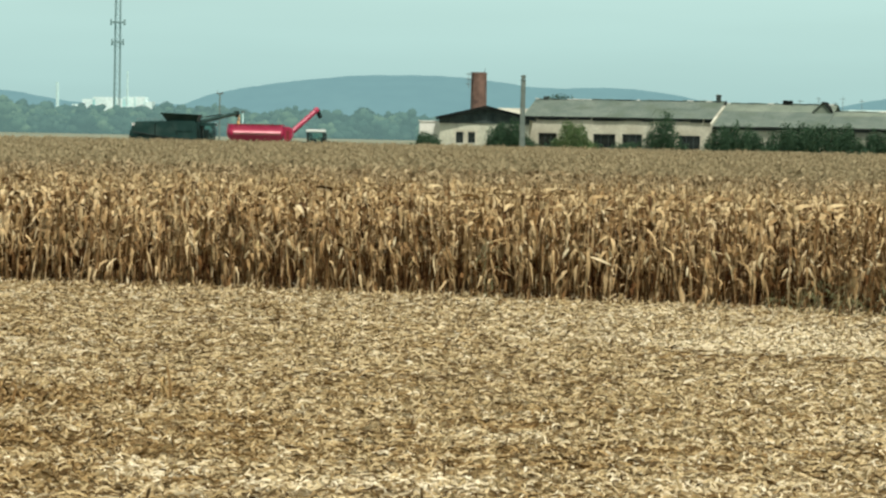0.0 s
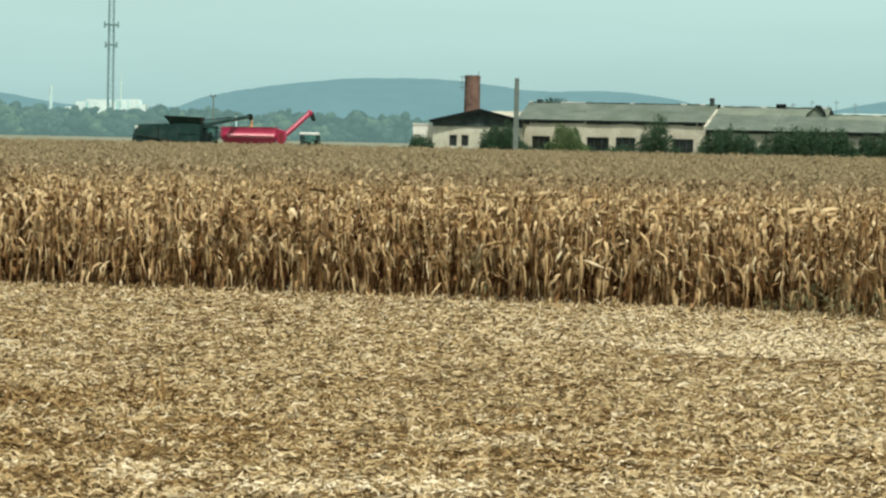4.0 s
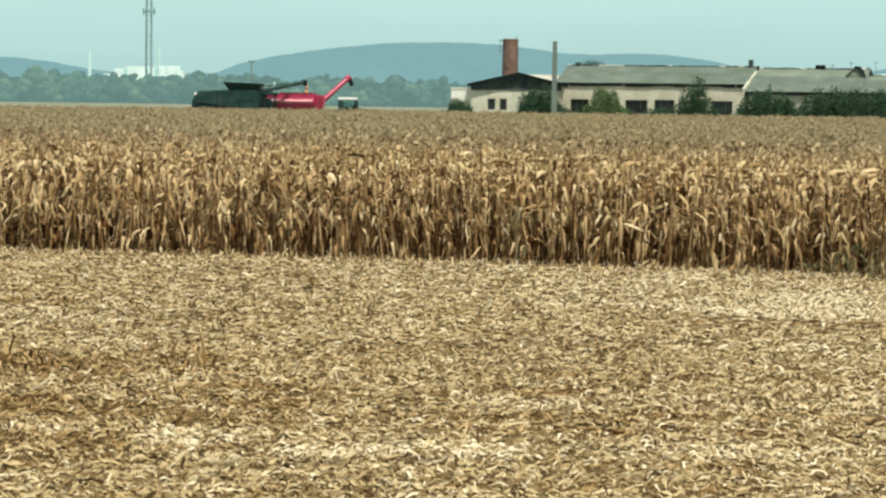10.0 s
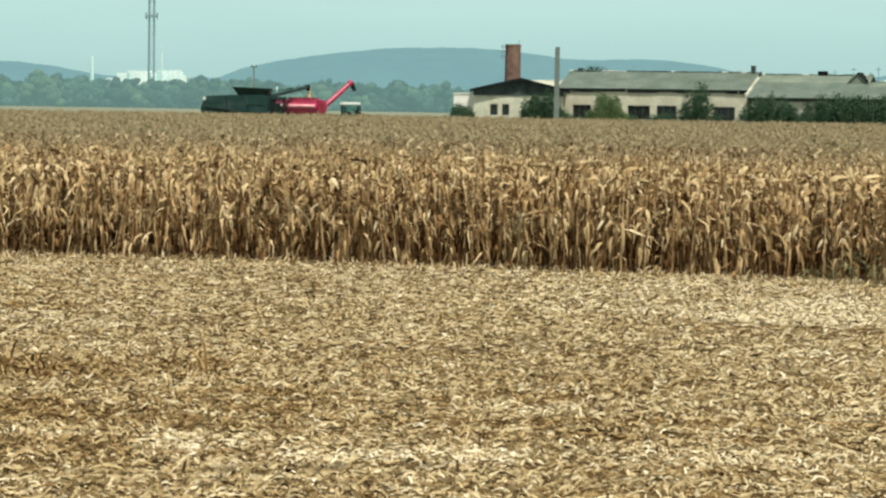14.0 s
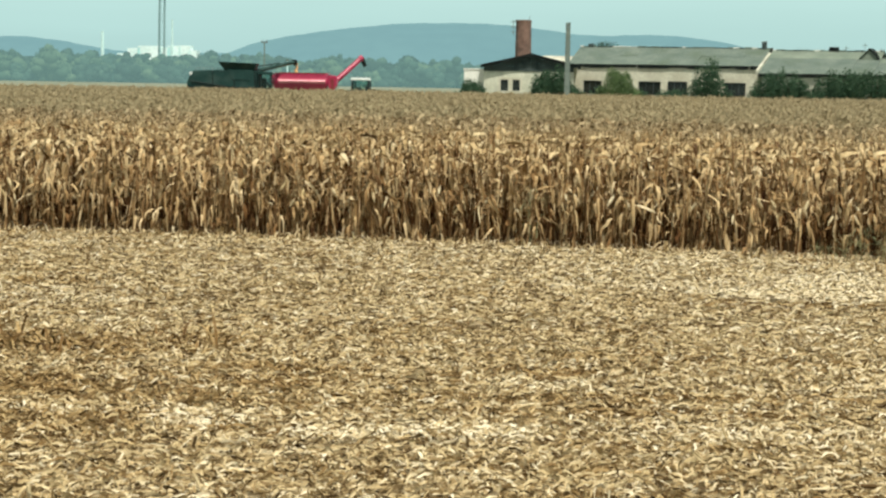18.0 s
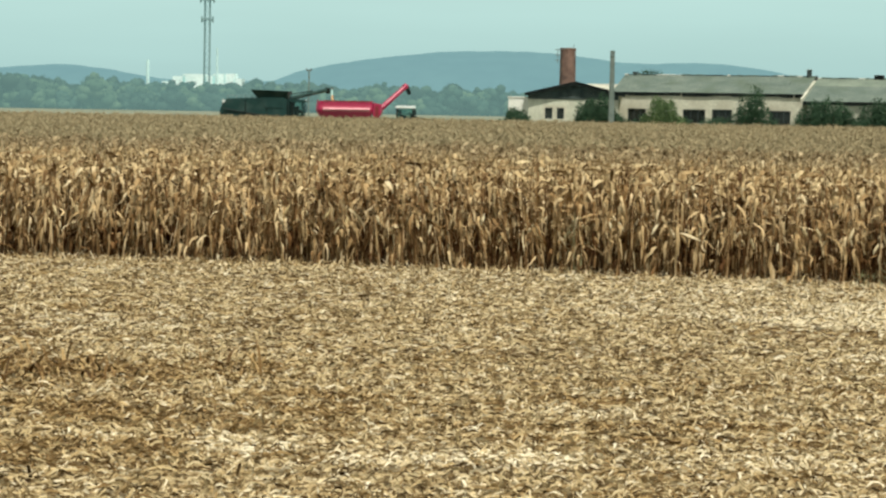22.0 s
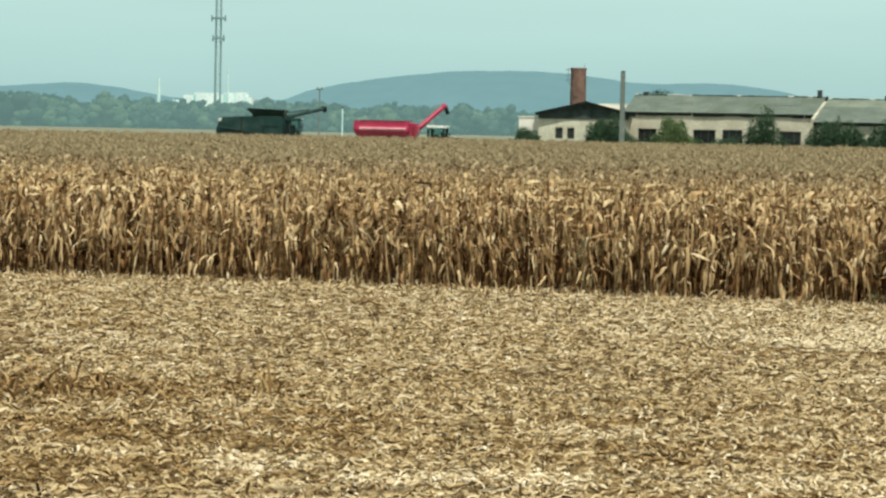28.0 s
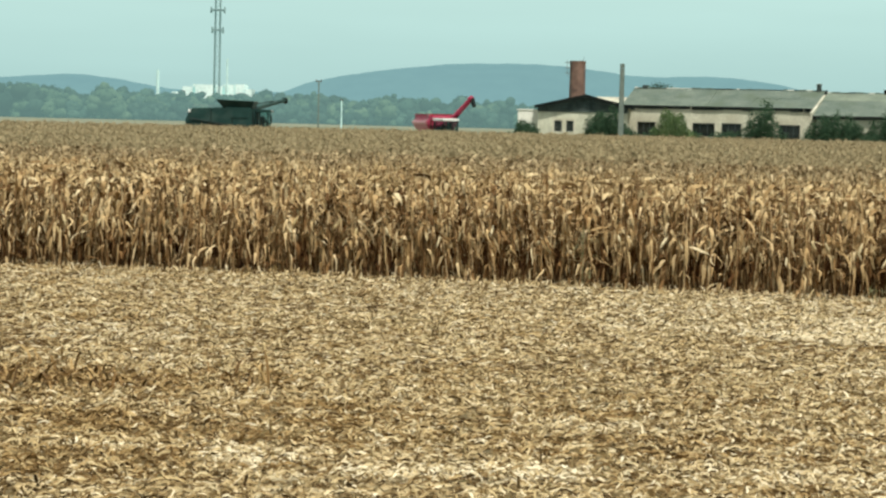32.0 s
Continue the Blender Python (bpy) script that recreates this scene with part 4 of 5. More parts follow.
def bush(x, y, wide, tall, mat, label, seed, name="bush", count=None, crest=()):
    rng = np.random.default_rng(seed)
    t = thing(name, pose(x, y, 0), label, "bush" if name != "tree" else "tree", "bushes by the farm buildings")
    blobs = []
    for _ in range(int(4 + wide * 1.6)):
        px = rng.uniform(-0.5, 0.5) * wide
        top = tall * (1 - 0.55 * abs(px / wide * 2) ** 2) * rng.uniform(0.72, 1.0)
        rz = rng.uniform(0.28, 0.45) * top
        blobs.append((px, rng.uniform(-0.6, 0.6), top - rz, rng.uniform(0.10, 0.2) * wide + 0.3, 0.9, rz))
    blobs += [(px, 0.2, tall * 0.3, wide * 0.2, 0.9, tall * 0.3) for px in (-wide * 0.32, 0, wide * 0.32)]
    blobs += [(px, 0, tall - 0.4, 0.5, 0.5, 0.45) for px in crest]
    for i in range(3):
        a = rng.uniform(-0.35, 0.35) * wide
        part("stem", tube((a * 0.3, 0, 0), (a, 0.1, tall * 0.6), 0.09, 0.03, 6), M_BARK, t)
    v, q = leaf_cloud(rng, blobs, count or int(3400 * wide * tall / 10), 0.12, 0.4, 0.6)
    ob = new("crown", mesh_of("crown", v, q, mat))
    ob.parent = t


bush(-2.2, 262, 4.2, 3.6, M_BUSH, "dark green bush at the annex wall", 1)
bush(6.9, 262, 5.0, 5.5, M_BUSH, "dark green bush before the boiler house", 2)
bush(9.9, 264, 2.6, 3.0, M_BUSH, "low dark bush at the barn corner", 3)
bush(13.9, 262, 4.4, 5.2, M_BUSH_PALE, "yellowish green bush before the barn", 4)
bush(17.0, 264, 3.4, 2.6, M_BUSH, "low dark bush under the barn windows", 5)
bush(20.4, 264, 4.0, 2.9, M_BUSH, "low green bush under the barn windows", 6)
for i, (x, w, t) in enumerate(((11.7, 2.0, 3.2), (16.2, 2.2, 3.1), (18.7, 2.4, 2.9), (22.2, 2.8, 3.8), (26.3, 1.8, 2.9))):
    bush(x, 263, w, t, M_BUSH, "low dark green scrub along the barn wall", 60 + i, count=900)
bush(24.0, 262, 4.2, 6.4, M_BUSH, "tall dark green tree against the barn wall", 7, "tree", 4500)
for i, (x, w, t) in enumerate(((30.2, 2.8, 4.8), (31.9, 2.6, 5.1), (33.5, 2.4, 4.7), (35.2, 2.2, 3.3), (37.0, 3.0, 4.9), (38.7, 3.2, 5.4), (41.0, 4.0, 5.4), (43.2, 3.2, 5.1), (44.5, 2.2, 4.5), (46.0, 2.0, 3.1), (47.7, 2.4, 5.4), (49.2, 3.0, 5.7), (51.8, 4.4, 5.5), (55.0, 5.0, 5.2), (59.0, 5.0, 5.2))):
    bush(x, 261 + (i % 3) * 0.7, w * 1.35, t * (1.0 if t < 4 else 1.12), M_BUSH, "low green hedge bush before the shed wall" if t < 4 else "dense dark green hedge bush before the shed", 20 + i, count=int(1500 + 900 * w))
for i, (x, t) in enumerate(((13.2, 8.15), (14.2, 8.45), (15.0, 8.3))):
    bush(x, 298, 2.6, t, M_BUSH, "dark tree behind the barn roof", 40 + i, "tree", 2200, (-0.5, 0.0, 0.5))


def woods():
    """The belt of hazy woodland at the far edge of the fields, tree by tree in four leaf tones."""
    rng = np.random.default_rng(77)
    tops = [(-244, 11.5), (-187, 12.5), (-175, 12.9), (-164, 10.8), (-159, 9.0), (-150, 12.6), (-143, 10.8), (-138, 10.4), (-129, 10.4), (-104, 10.4), (-74, 10.6), (-63, 9.3), (-53, 10.5), (-44, 10.0), (-32, 9.6), (-27, 10.8), (-22, 9.8), (-12, 9.5), (-6, 8.5), (22, 8.0), (222, 9.0)]
    px, pz = [p[0] for p in tops], [p[1] for p in tops]
    trees = []
    x = -244.0
    while x < 225:
        for row in range(3):
            h = np.interp(x, px, pz) * rng.uniform(0.92, 1.05) * (0.7, 0.95, 1.1)[row]
            trees.append((x + rng.uniform(-1.5, 1.5), 808 + row * 9 + rng.uniform(-3, 3), h, rng.uniform(2.0, 4.4)))
        x += rng.uniform(1.6, 2.6)
    trees += [(-27.0, 806, 11.5, 3.6), (-12.0, 806, 12.1, 2.4), (-150, 806, 13.2, 3.6), (-176, 806, 13.0, 6.0), (-185, 806, 12.7, 5.5), (-53, 806, 10.9, 3.8)]
    lat, lon = np.linspace(-1.35, 1.5, 5), np.linspace(0, 2 * np.pi, 9)[:-1]
    ball = np.array([(np.cos(a) * np.cos(b), np.cos(a) * np.sin(b), np.sin(a)) for a in lat for b in lon])
    net = np.array([(j * 8 + i, j * 8 + (i + 1) % 8, (j + 1) * 8 + (i + 1) % 8, (j + 1) * 8 + i) for j in range(4) for i in range(8)])
    crowns = ([], [], [], [])
    for x, y, h, r in trees:
        pale = 0.75 if x < -138 else 0.4 if x < -112 else 0.18
        lobes = crowns[3] if y < 822 and rng.random() < pale else crowns[rng.integers(0, 3)]
        for k in range(9):
            f = k / 8
            reach = r * (1.0 - 0.45 * f ** 3)
            b = rng.uniform(0.4, 0.62) * r + 0.3
            lobes.append((x + rng.uniform(-1, 1) * reach * 0.75, y + rng.uniform(-1, 1) * reach * 0.6, min(0.8 + (h - b - 0.8) * f ** 0.7 * rng.uniform(0.85, 1.0), h - b * 0.85), b * rng.uniform(0.9, 1.35), b, b * rng.uniform(0.75, 1.1)))
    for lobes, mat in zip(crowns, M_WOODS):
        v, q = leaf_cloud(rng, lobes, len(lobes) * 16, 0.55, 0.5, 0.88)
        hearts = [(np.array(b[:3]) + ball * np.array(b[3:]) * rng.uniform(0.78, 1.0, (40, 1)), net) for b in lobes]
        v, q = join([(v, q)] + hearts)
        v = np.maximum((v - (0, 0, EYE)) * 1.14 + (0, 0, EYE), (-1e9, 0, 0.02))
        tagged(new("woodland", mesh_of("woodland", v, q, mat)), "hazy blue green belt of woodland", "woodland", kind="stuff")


woods()


# ---- distance ----
def hills():
    rng = np.random.default_rng(9)
    for name, y, ridge in (("backdrop_hill", 4300, [(-520, 0), (-440, 44), (-367, 66), (-273, 81.5), (-179, 93.7), (-104, 97.1), (-5, 98.2), (60, 93), (104, 87), (161, 79), (255, 84), (340, 80.5), (426, 65), (520, 44), (600, 20), (660, 0)]),
                           ("backdrop_hill", 4350, [(-1500, 0), (-1200, 30), (-918, 55.5), (-822, 63.4), (-760, 65.5), (-707, 57), (-678, 50), (-640, 42), (-560, 40), (-430, 42), (-200, 30), (0, 0)]),
                           ("backdrop_hill", 4400, [(420, 0), (520, 40), (610, 50), (671, 62), (735, 75), (820, 84), (950, 64), (1200, 0)])):
        k = y / 4000.0
        xs = np.linspace(ridge[0][0], ridge[-1][0], 120)
        zs = np.interp(xs, [p[0] for p in ridge], [p[1] for p in ridge])
        zs = np.convolve(np.pad(zs, 4, "edge"), np.ones(9) / 9, "valid") + np.convolve(np.pad(rng.normal(0, 0.8, 120), 1, "edge"), np.ones(3) / 3, "valid")
        v, q = [], []
        for j, (f, dy) in enumerate(((0.0, -260), (0.45, -170), (0.8, -80), (1.0, 0), (0.0, 250))):
            for x, z in zip(xs, zs):
                v.append((x * k, y + dy, max(0.0, EYE + (z - EYE) * k) * f - (5 if f == 0 else 0)))
        n = len(xs)
        for j in range(4):
            q += [(j * n + i, j * n + i + 1, (j + 1) * n + i + 1, (j + 1) * n + i) for i in range(n - 1)]
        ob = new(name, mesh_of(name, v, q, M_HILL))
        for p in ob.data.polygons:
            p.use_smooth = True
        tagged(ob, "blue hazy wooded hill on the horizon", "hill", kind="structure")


def mast():
    t = thing("lattice_mast", pose(-206.0, 1500, 0), "tall grey steel lattice mast with platforms", "mast")
    top = 96.0
    for sx, sy in ((-1, -1), (1, -1), (1, 1), (-1, 1)):
        part("leg", tube((sx * 1.75, sy * 1.75, 0), (sx * 1.45, sy * 1.45, top), 0.4, 0.36, 6), M_MAST, t)
    for i in range(24):
        z = 2 + i * 3.9
        for y in (-1.5, 1.5):
            part("brace", tube((-1.55, y, z), (1.55, y, z + 3.9), 0.05, 0.05, 4), M_MAST, t)
        part("ring", box(-1.6, 1.6, -1.6, 1.6, z, z + 0.16), M_MAST, t)
    for z, w in ((68.0, 4.2), (55.5, 3.4)):
        p = part("platform", box(-w, w, -w, w, z - 0.5, z + 0.5), M_MAST, t)
        for sx in (-1, 1):
            part("antenna", box(sx * w - 0.5, sx * w + 0.5, -0.5, 0.5, z - 1.9, z + 2.0), M_MAST, p)


def works():
    f = thing("factory", pose(0, 2500, 0), "white factory halls with two thin chimneys in haze", "factory")
    for x0, x1, z in ((-388, -376, 25), (-377, -364, 30.5), (-366, -342, 33), (-343, -333, 31.5), (-335, -322, 33.5), (-323, -312, 34), (-313, -305, 29)):
        part("hall", box(x0, x1, -15, 15, 0, z), M_FAR_WHITE, f)
    part("chimney", tube((-405.2, 0, 0), (-405.4, 0, 47.5), 2.0, 1.5, 10), M_FAR_STACK, f)
    part("chimney", tube((-329.8, -18, 0), (-330.1, -18, 60.5), 1.5, 0.9, 10), M_FAR_STACK, f)


def far_poles():
    t = thing("power_pole", pose(-56.6, 600, 0), "dark wooden power pole with a crossarm", "pole")
    part("shaft", tube((0, 0, 0), (0, 0, 12.0), 0.19, 0.17, 8), M_POLE, t)
    part("crossarm", box(-0.75, 0.75, -0.12, 0.12, 11.75, 12.0), M_BARK, t)
    for x in (-0.6, 0.6):
        part("insulator", tube((x, 0, 12.0), (x, 0, 12.4), 0.12, 0.1, 6), M_BARK, t)
    p = thing("field_post", pose(-42.3, 500, 0), "slim pale concrete post at the field edge", "post")
    # The post shaft takes the stacks' haze emission.
    part("shaft", tube((0, 0, 0), (0, 0, 6.8), 0.16, 0.14, 8), M_FAR_STACK, p)
    part("cap", box(-0.3, 0.3, -0.2, 0.2, 6.6, 6.85), M_BARK, p)


def far_hall():
    h = thing("far_hall", pose(71, 420, 0), "long white flat roofed hall behind the sheds", "house")
    # The hall carries the same haze emission as the factory.
    part("wall", box(0, 14, 0, 8, 0, 8.3), M_FAR_WHITE, h)
    part("roof", box(-0.3, 14.3, -0.3, 8.3, 8.3, 8.7), M_FAR_WHITE, h)


def pale_hall():
    h = thing("pale_hall", pose(7.6, 330, 0), "low pale hall seen between boiler house and barn", "house")
    part("wall", box(0, 12, 0, 6, 0, 6.1), M_PLASTER_OLD, h)
    part("roof", slab([(-0.3, -0.4, 6.0), (12.3, -0.4, 6.0), (12.3, 6.4, 6.9), (-0.3, 6.4, 6.9)], 0.15), M_PLASTER_OLD, h)


pale_hall()
far_hall()
hills()
mast()
works()
far_poles()


# ---- machines ----
def tyre(parent, x, y, r, w, rim):
    wheel = new("wheel")
    wheel.parent = parent
    wheel.location = (x, y, r)
    bm = bmesh.new()
    bmesh.ops.create_cone(bm, cap_ends=True, segments=28, radius1=r, radius2=r, depth=w, matrix=Matrix.Rotation(radians(90), 4, "X"))
    bmesh.ops.bevel(bm, geom=[e for e in bm.edges if len(e.link_faces) == 2 and abs(e.calc_face_angle(0)) > 1], offset=w * 0.15, segments=2, affect="EDGES")
    part("tyre", bm, M_BLACK, wheel)
    part("rim", tube((0, -w / 2 - 0.02, 0), (0, w / 2 + 0.02, 0), r * 0.5, r * 0.5, 16), rim, wheel)
    return wheel


def combine():
    c = thing("combine_harvester", pose(-29.0, 245, 0), "dark green combine harvester with flared grain tank and unloading auger", "combine harvester")
    body = part("body", prism([(-2.6, 2.0), (-2.2, 1.3), (3.8, 1.2), (4.0, 2.0), (3.9, 3.85), (0.4, 3.92), (-2.55, 3.78), (-2.75, 3.1)], -1.6, 1.6, bevel=0.06), M_GREEN, c)
    for x0, x1, z0, z1 in ((-2.4, -0.6, 2.4, 3.7), (-0.5, 1.6, 2.2, 3.8), (1.7, 3.7, 2.0, 3.8)):
        part("side_panel", box(x0, x1, -1.66, -1.6, z0, z1, 0.02), M_GREEN, body)
        part("panel_seam", box(x1 + 0.02, x1 + 0.08, -1.67, -1.6, z0, z1), M_BLACK, body)
    part("side_rail", prism([(-2.9, 2.75), (0.9, 2.2), (0.9, 2.26), (-2.9, 2.82)], -1.78, -1.68), M_BOARD, body, "grey diagonal ladder rail")
    part("rear_hood", prism([(-3.2, 1.5), (-2.6, 1.3), (-2.6, 3.3), (-2.9, 3.35), (-3.2, 2.6)], -1.4, 1.4, bevel=0.05), M_GREEN, c, "dark green straw hood")
    part("rear_lamp_panel", box(-2.95, -2.72, -1.5, 1.5, 3.35, 3.65, 0.03), M_ROOF_WHITE, c, "pale rear grille panel")
    # Black box added to stand for the dark gap low on the body.
    part("skirt", box(-1.0, 3.0, -1.72, -1.62, 1.3, 2.15, 0.02), M_BLACK, c)
    # Thin pale rail added to draw the highlight on the body's top edge.
    part("handrail", join_boxes([(-2.4, 0.3, -1.6, -1.56, 4.05, 4.09)] + [(x, x + 0.04, -1.6, -1.56, 3.8, 4.05) for x in (-2.4, -1.5, -0.6, 0.26)]), M_STEEL, body, "thin grey rail added for the top edge highlight")
    part("engine_grille", box(-1.9, -0.9, -1.69, -1.66, 3.05, 3.5, 0.01), M_GREEN, body)
    part("ladder", join_boxes([(3.85, 3.9, -1.9, -1.84, 1.0, 3.3), (4.25, 4.3, -1.9, -1.84, 1.0, 3.3)] + [(3.9, 4.25, -1.9, -1.84, 1.1 + 0.3 * i, 1.15 + 0.3 * i) for i in range(7)]), M_BLACK, c)
    part("spreader", box(-3.5, -2.9, -1.3, 1.3, 1.2, 1.9, 0.05), M_BLACK, c)
    tank = part("grain_tank", prism([(1.5, 2.9), (3.3, 2.9), (3.5, 3.95), (0.95, 3.95)], -1.72, 1.5), M_GREEN, c)
    for pts in ([(0.7, -1.5, 3.9), (3.55, -1.5, 3.9), (3.85, -2.0, 4.62), (0.05, -2.0, 4.74)], [(0.7, 1.5, 3.9), (3.55, 1.5, 3.9), (3.85, 2.0, 4.62), (0.05, 2.0, 4.74)],
                [(0.7, -1.5, 3.9), (0.7, 1.5, 3.9), (0.05, 2.0, 4.74), (0.05, -2.0, 4.74)], [(3.55, -1.5, 3.9), (3.55, 1.5, 3.9), (3.85, 2.0, 4.62), (3.85, -2.0, 4.62)]):
        part("tank_flap", slab(pts, 0.05), M_GREEN, tank, "dark folding tank extension")
    cab = part("cab", prism([(4.15, 1.2), (5.2, 1.2), (5.3, 1.5), (5.3, 2.2), (4.15, 2.2)], -0.95, 0.95, bevel=0.04), M_GREEN, c, "operator cab with clear tinted panes")
    for y in (-0.96, 0.95):
        part("pane", prism([(4.2, 2.22), (5.3, 2.22), (5.18, 3.5), (4.2, 3.5)], y, y + 0.012), M_PANE, cab, "clear tinted glass")
    part("pane", slab([(5.32, -0.9, 2.22), (5.32, 0.9, 2.22), (5.2, 0.9, 3.5), (5.2, -0.9, 3.5)], 0.012), M_PANE, cab, "clear tinted glass")
    part("cab_back", box(4.05, 4.14, -0.95, 0.95, 1.5, 3.5), M_GREEN, cab)
    part("cab_roof", prism([(3.95, 3.5), (5.5, 3.5), (5.62, 3.6), (5.45, 3.78), (3.95, 3.82)], -1.1, 1.1, bevel=0.03), M_GREEN, cab)
    part("operator_seat", box(4.3, 4.8, -0.3, 0.3, 2.2, 3.1, 0.06), M_BLACK, cab)
    part("steering_column", tube((5.05, 0, 2.2), (4.85, 0, 2.75), 0.07, 0.16, 8), M_BLACK, cab)
    for x0, x1, y in ((4.18, 4.18, -0.98), (4.18, 4.18, 0.98), (5.32, 5.2, -0.95), (5.32, 5.2, 0.95)):
        part("cab_pillar", tube((x0, y, 1.5), (x1, y, 3.56), 0.06, None, 6), M_BLACK, cab)
    part("mirror", box(5.62, 5.7, -1.75, -1.45, 2.5, 3.2, 0.02), M_BLACK, cab)
    part("mirror_arm", box(5.4, 5.66, -1.6, -0.9, 3.25, 3.31), M_BLACK, cab)
    part("work_lamp", box(5.5, 5.58, -0.8, -0.5, 3.58, 3.72, 0.01), M_ROOF_WHITE, cab, "pale work lamp glass")
    part("work_lamp", box(5.5, 5.58, 0.5, 0.8, 3.58, 3.72, 0.01), M_ROOF_WHITE, cab, "pale work lamp glass")
    part("feeder_house", prism([(4.2, 1.5), (4.2, 0.8), (6.0, 0.35), (6.0, 0.95)], -0.7, 0.7), M_GREEN, c)
    for y in (-1.65, 1.65):
        tyre(c, 3.2, y, 0.98, 0.75, M_GREEN)
        tyre(c, -1.5, y, 0.72, 0.5, M_GREEN)
    for x in (3.2, -1.5):
        part("axle", tube((x, -1.4, 0.9 if x > 0 else 0.7), (x, 1.4, 0.9 if x > 0 else 0.7), 0.16, None, 8), M_BLACK, c)
    # the unloading auger swings on its elbow
    arm = new("unloading_auger")
    arm.parent = c
    arm.location = (3.15, 1.55, 3.75)
    part("auger_tube", tube((0, 0, 0), (7.0, 0, 1.12), 0.25, 0.19, 12), M_GREEN, arm)
    part("elbow", tube((0, 0, -0.9), (0, 0, 0.2), 0.3, 0.28, 12), M_GREEN, arm)
    part("spout", prism([(6.7, 1.34), (7.1, 1.38), (7.25, 1.1), (7.15, 0.72), (6.9, 0.78), (6.75, 0.95)], -0.2, 0.2, bevel=0.04), M_BLACK, arm, "black rubber spout")
    part("strut", tube((0.6, 0, 0.55), (4.5, 0, 0.98), 0.05, None, 6), M_BLACK, arm)
    return c, arm


def cart():
    c = thing("grain_cart", pose(-19.4, 252, 0), "glossy red grain cart with a raised unloading auger", "grain cart")
    half = 1.45
    # hull: bent side sheets, raked ends
    bm = bmesh.new()
    rings = []
    levels = [(3.72, 3.45, 0.94), (3.26, 3.52, 0.955), (2.98, 3.56, 1.03), (2.82, 3.56, 1.05), (2.62, 3.52, 1.04), (2.45, 3.44, 1.0), (2.1, 3.2, 0.88), (1.65, 2.6, 0.62), (1.05, 1.6, 0.30)]
    corner = [(math.sin(k * math.pi / 8), math.cos(k * math.pi / 8)) for k in range(5)]
    for z, lx, ly in levels:
        w, rear, fore = half * ly, 0.75 * ly, 0.3 * ly
        plan = [(-lx + rear - rear * a, -w + rear - rear * b) for a, b in corner[::-1]] + [(lx * 0.7 - fore + fore * a, -w + fore - fore * b) for a, b in corner]
        plan += [(x, -y) for x, y in plan[::-1]]
        rings.append([bm.verts.new((x, y, z)) for x, y in plan])
    ring = len(rings[0])
    for a, b in zip(rings[:-1], rings[1:]):
        for i in range(ring):
            bm.faces.new((a[i], a[(i + 1) % ring], b[(i + 1) % ring], b[i]))
    bm.faces.new(rings[-1][::-1])
    bmesh.ops.recalc_face_normals(bm, faces=bm.faces)
    bmesh.ops.solidify(bm, geom=list(bm.faces), thickness=0.05)
    hull = part("hopper", bm, M_RED, c, "glossy red sheet steel hopper")
    for y in (-1, 1):
        # Bead added along each side to draw the bright highlight line.
        part("side_bead", tube((-2.75, y * half * 1.05, 2.86), (2.2, y * half * 1.05, 2.86), 0.2, None, 20), M_RED_HIGHLIGHT, hull, "pale red bead added as side highlight")
        for x in (-2.6, -1.6, -0.6, 0.4, 1.4):
            part("rib", box(x - 0.04, x + 0.04, y * half * 0.96 - 0.05, y * half * 0.96 + 0.05, 3.2, 3.68), M_RED, hull)
    rim = bmesh.new()
    for b in ((-2.7, 2.2, -half + 0.05, -half + 0.14, 3.68, 3.77), (-2.7, 2.2, half - 0.14, half - 0.05, 3.68, 3.77), (-3.48, -3.38, -half * 0.5, half * 0.5, 3.68, 3.77), (2.34, 2.44, -half * 0.8, half * 0.8, 3.68, 3.77)):
        box(*b, bm=rim)
    part("rim", rim, M_RED_DARK, hull)
    for x in (-2.4, -1.2, 0.0, 1.2):
        part("crossbar", box(x - 0.05, x + 0.05, -half, half, 3.62, 3.7), M_RED_DARK, hull)
    heap = bmesh.new()
    bmesh.ops.create_grid(heap, x_segments=14, y_segments=8, size=1.0)
    for v in heap.verts:
        r = max(abs(v.co.x), abs(v.co.y))
        v.co = Vector((-0.55 + v.co.x * 2.45, v.co.y * 1.22, 3.42 + 0.34 * (1 - r * r) + 0.03 * math.sin(v.co.x * 9 + v.co.y * 7)))
    part("grain_fill", heap, M_GRAIN, c, "heaped yellow maize grain")
    front = part("front_housing", prism([(2.5, 1.7), (2.95, 1.8), (3.45, 2.6), (3.3, 3.45), (2.5, 3.6)], -1.25, 1.25, bevel=0.06), M_RED, c)
    part("ladder_panel", box(2.75, 3.1, -1.32, -1.27, 1.9, 3.2), M_RED_DARK, front)
    # auger at the front corner, leaning forwards and to its left
    d = Vector((math.cos(radians(30)), math.sin(radians(30)), 0))
    p = Vector((2.75, 0.4, 2.55))
    q = p + d * 3.35 + Vector((0, 0, 2.78))
    aug = part("unloading_auger", tube(p, q, 0.29, 0.25, 16), M_RED, c, "raised red auger tube")
    part("auger_head", tube(q - (q - p).normalized() * 0.1, q + (q - p).normalized() * 0.28, 0.34, 0.3, 12), M_RED, aug)
    part("spout", tube(q + d * 0.15 + Vector((0, 0, 0.1)), q + d * 0.55 + Vector((0, 0, -0.75)), 0.26, 0.2, 10), M_BLACK, aug, "black rubber spout")
    part("brace", tube(p + (q - p) * 0.2 + Vector((0, 0, -0.3)), p + (q - p) * 0.55 + Vector((0, 0, -0.33)), 0.06, None, 6), M_BLACK, aug)
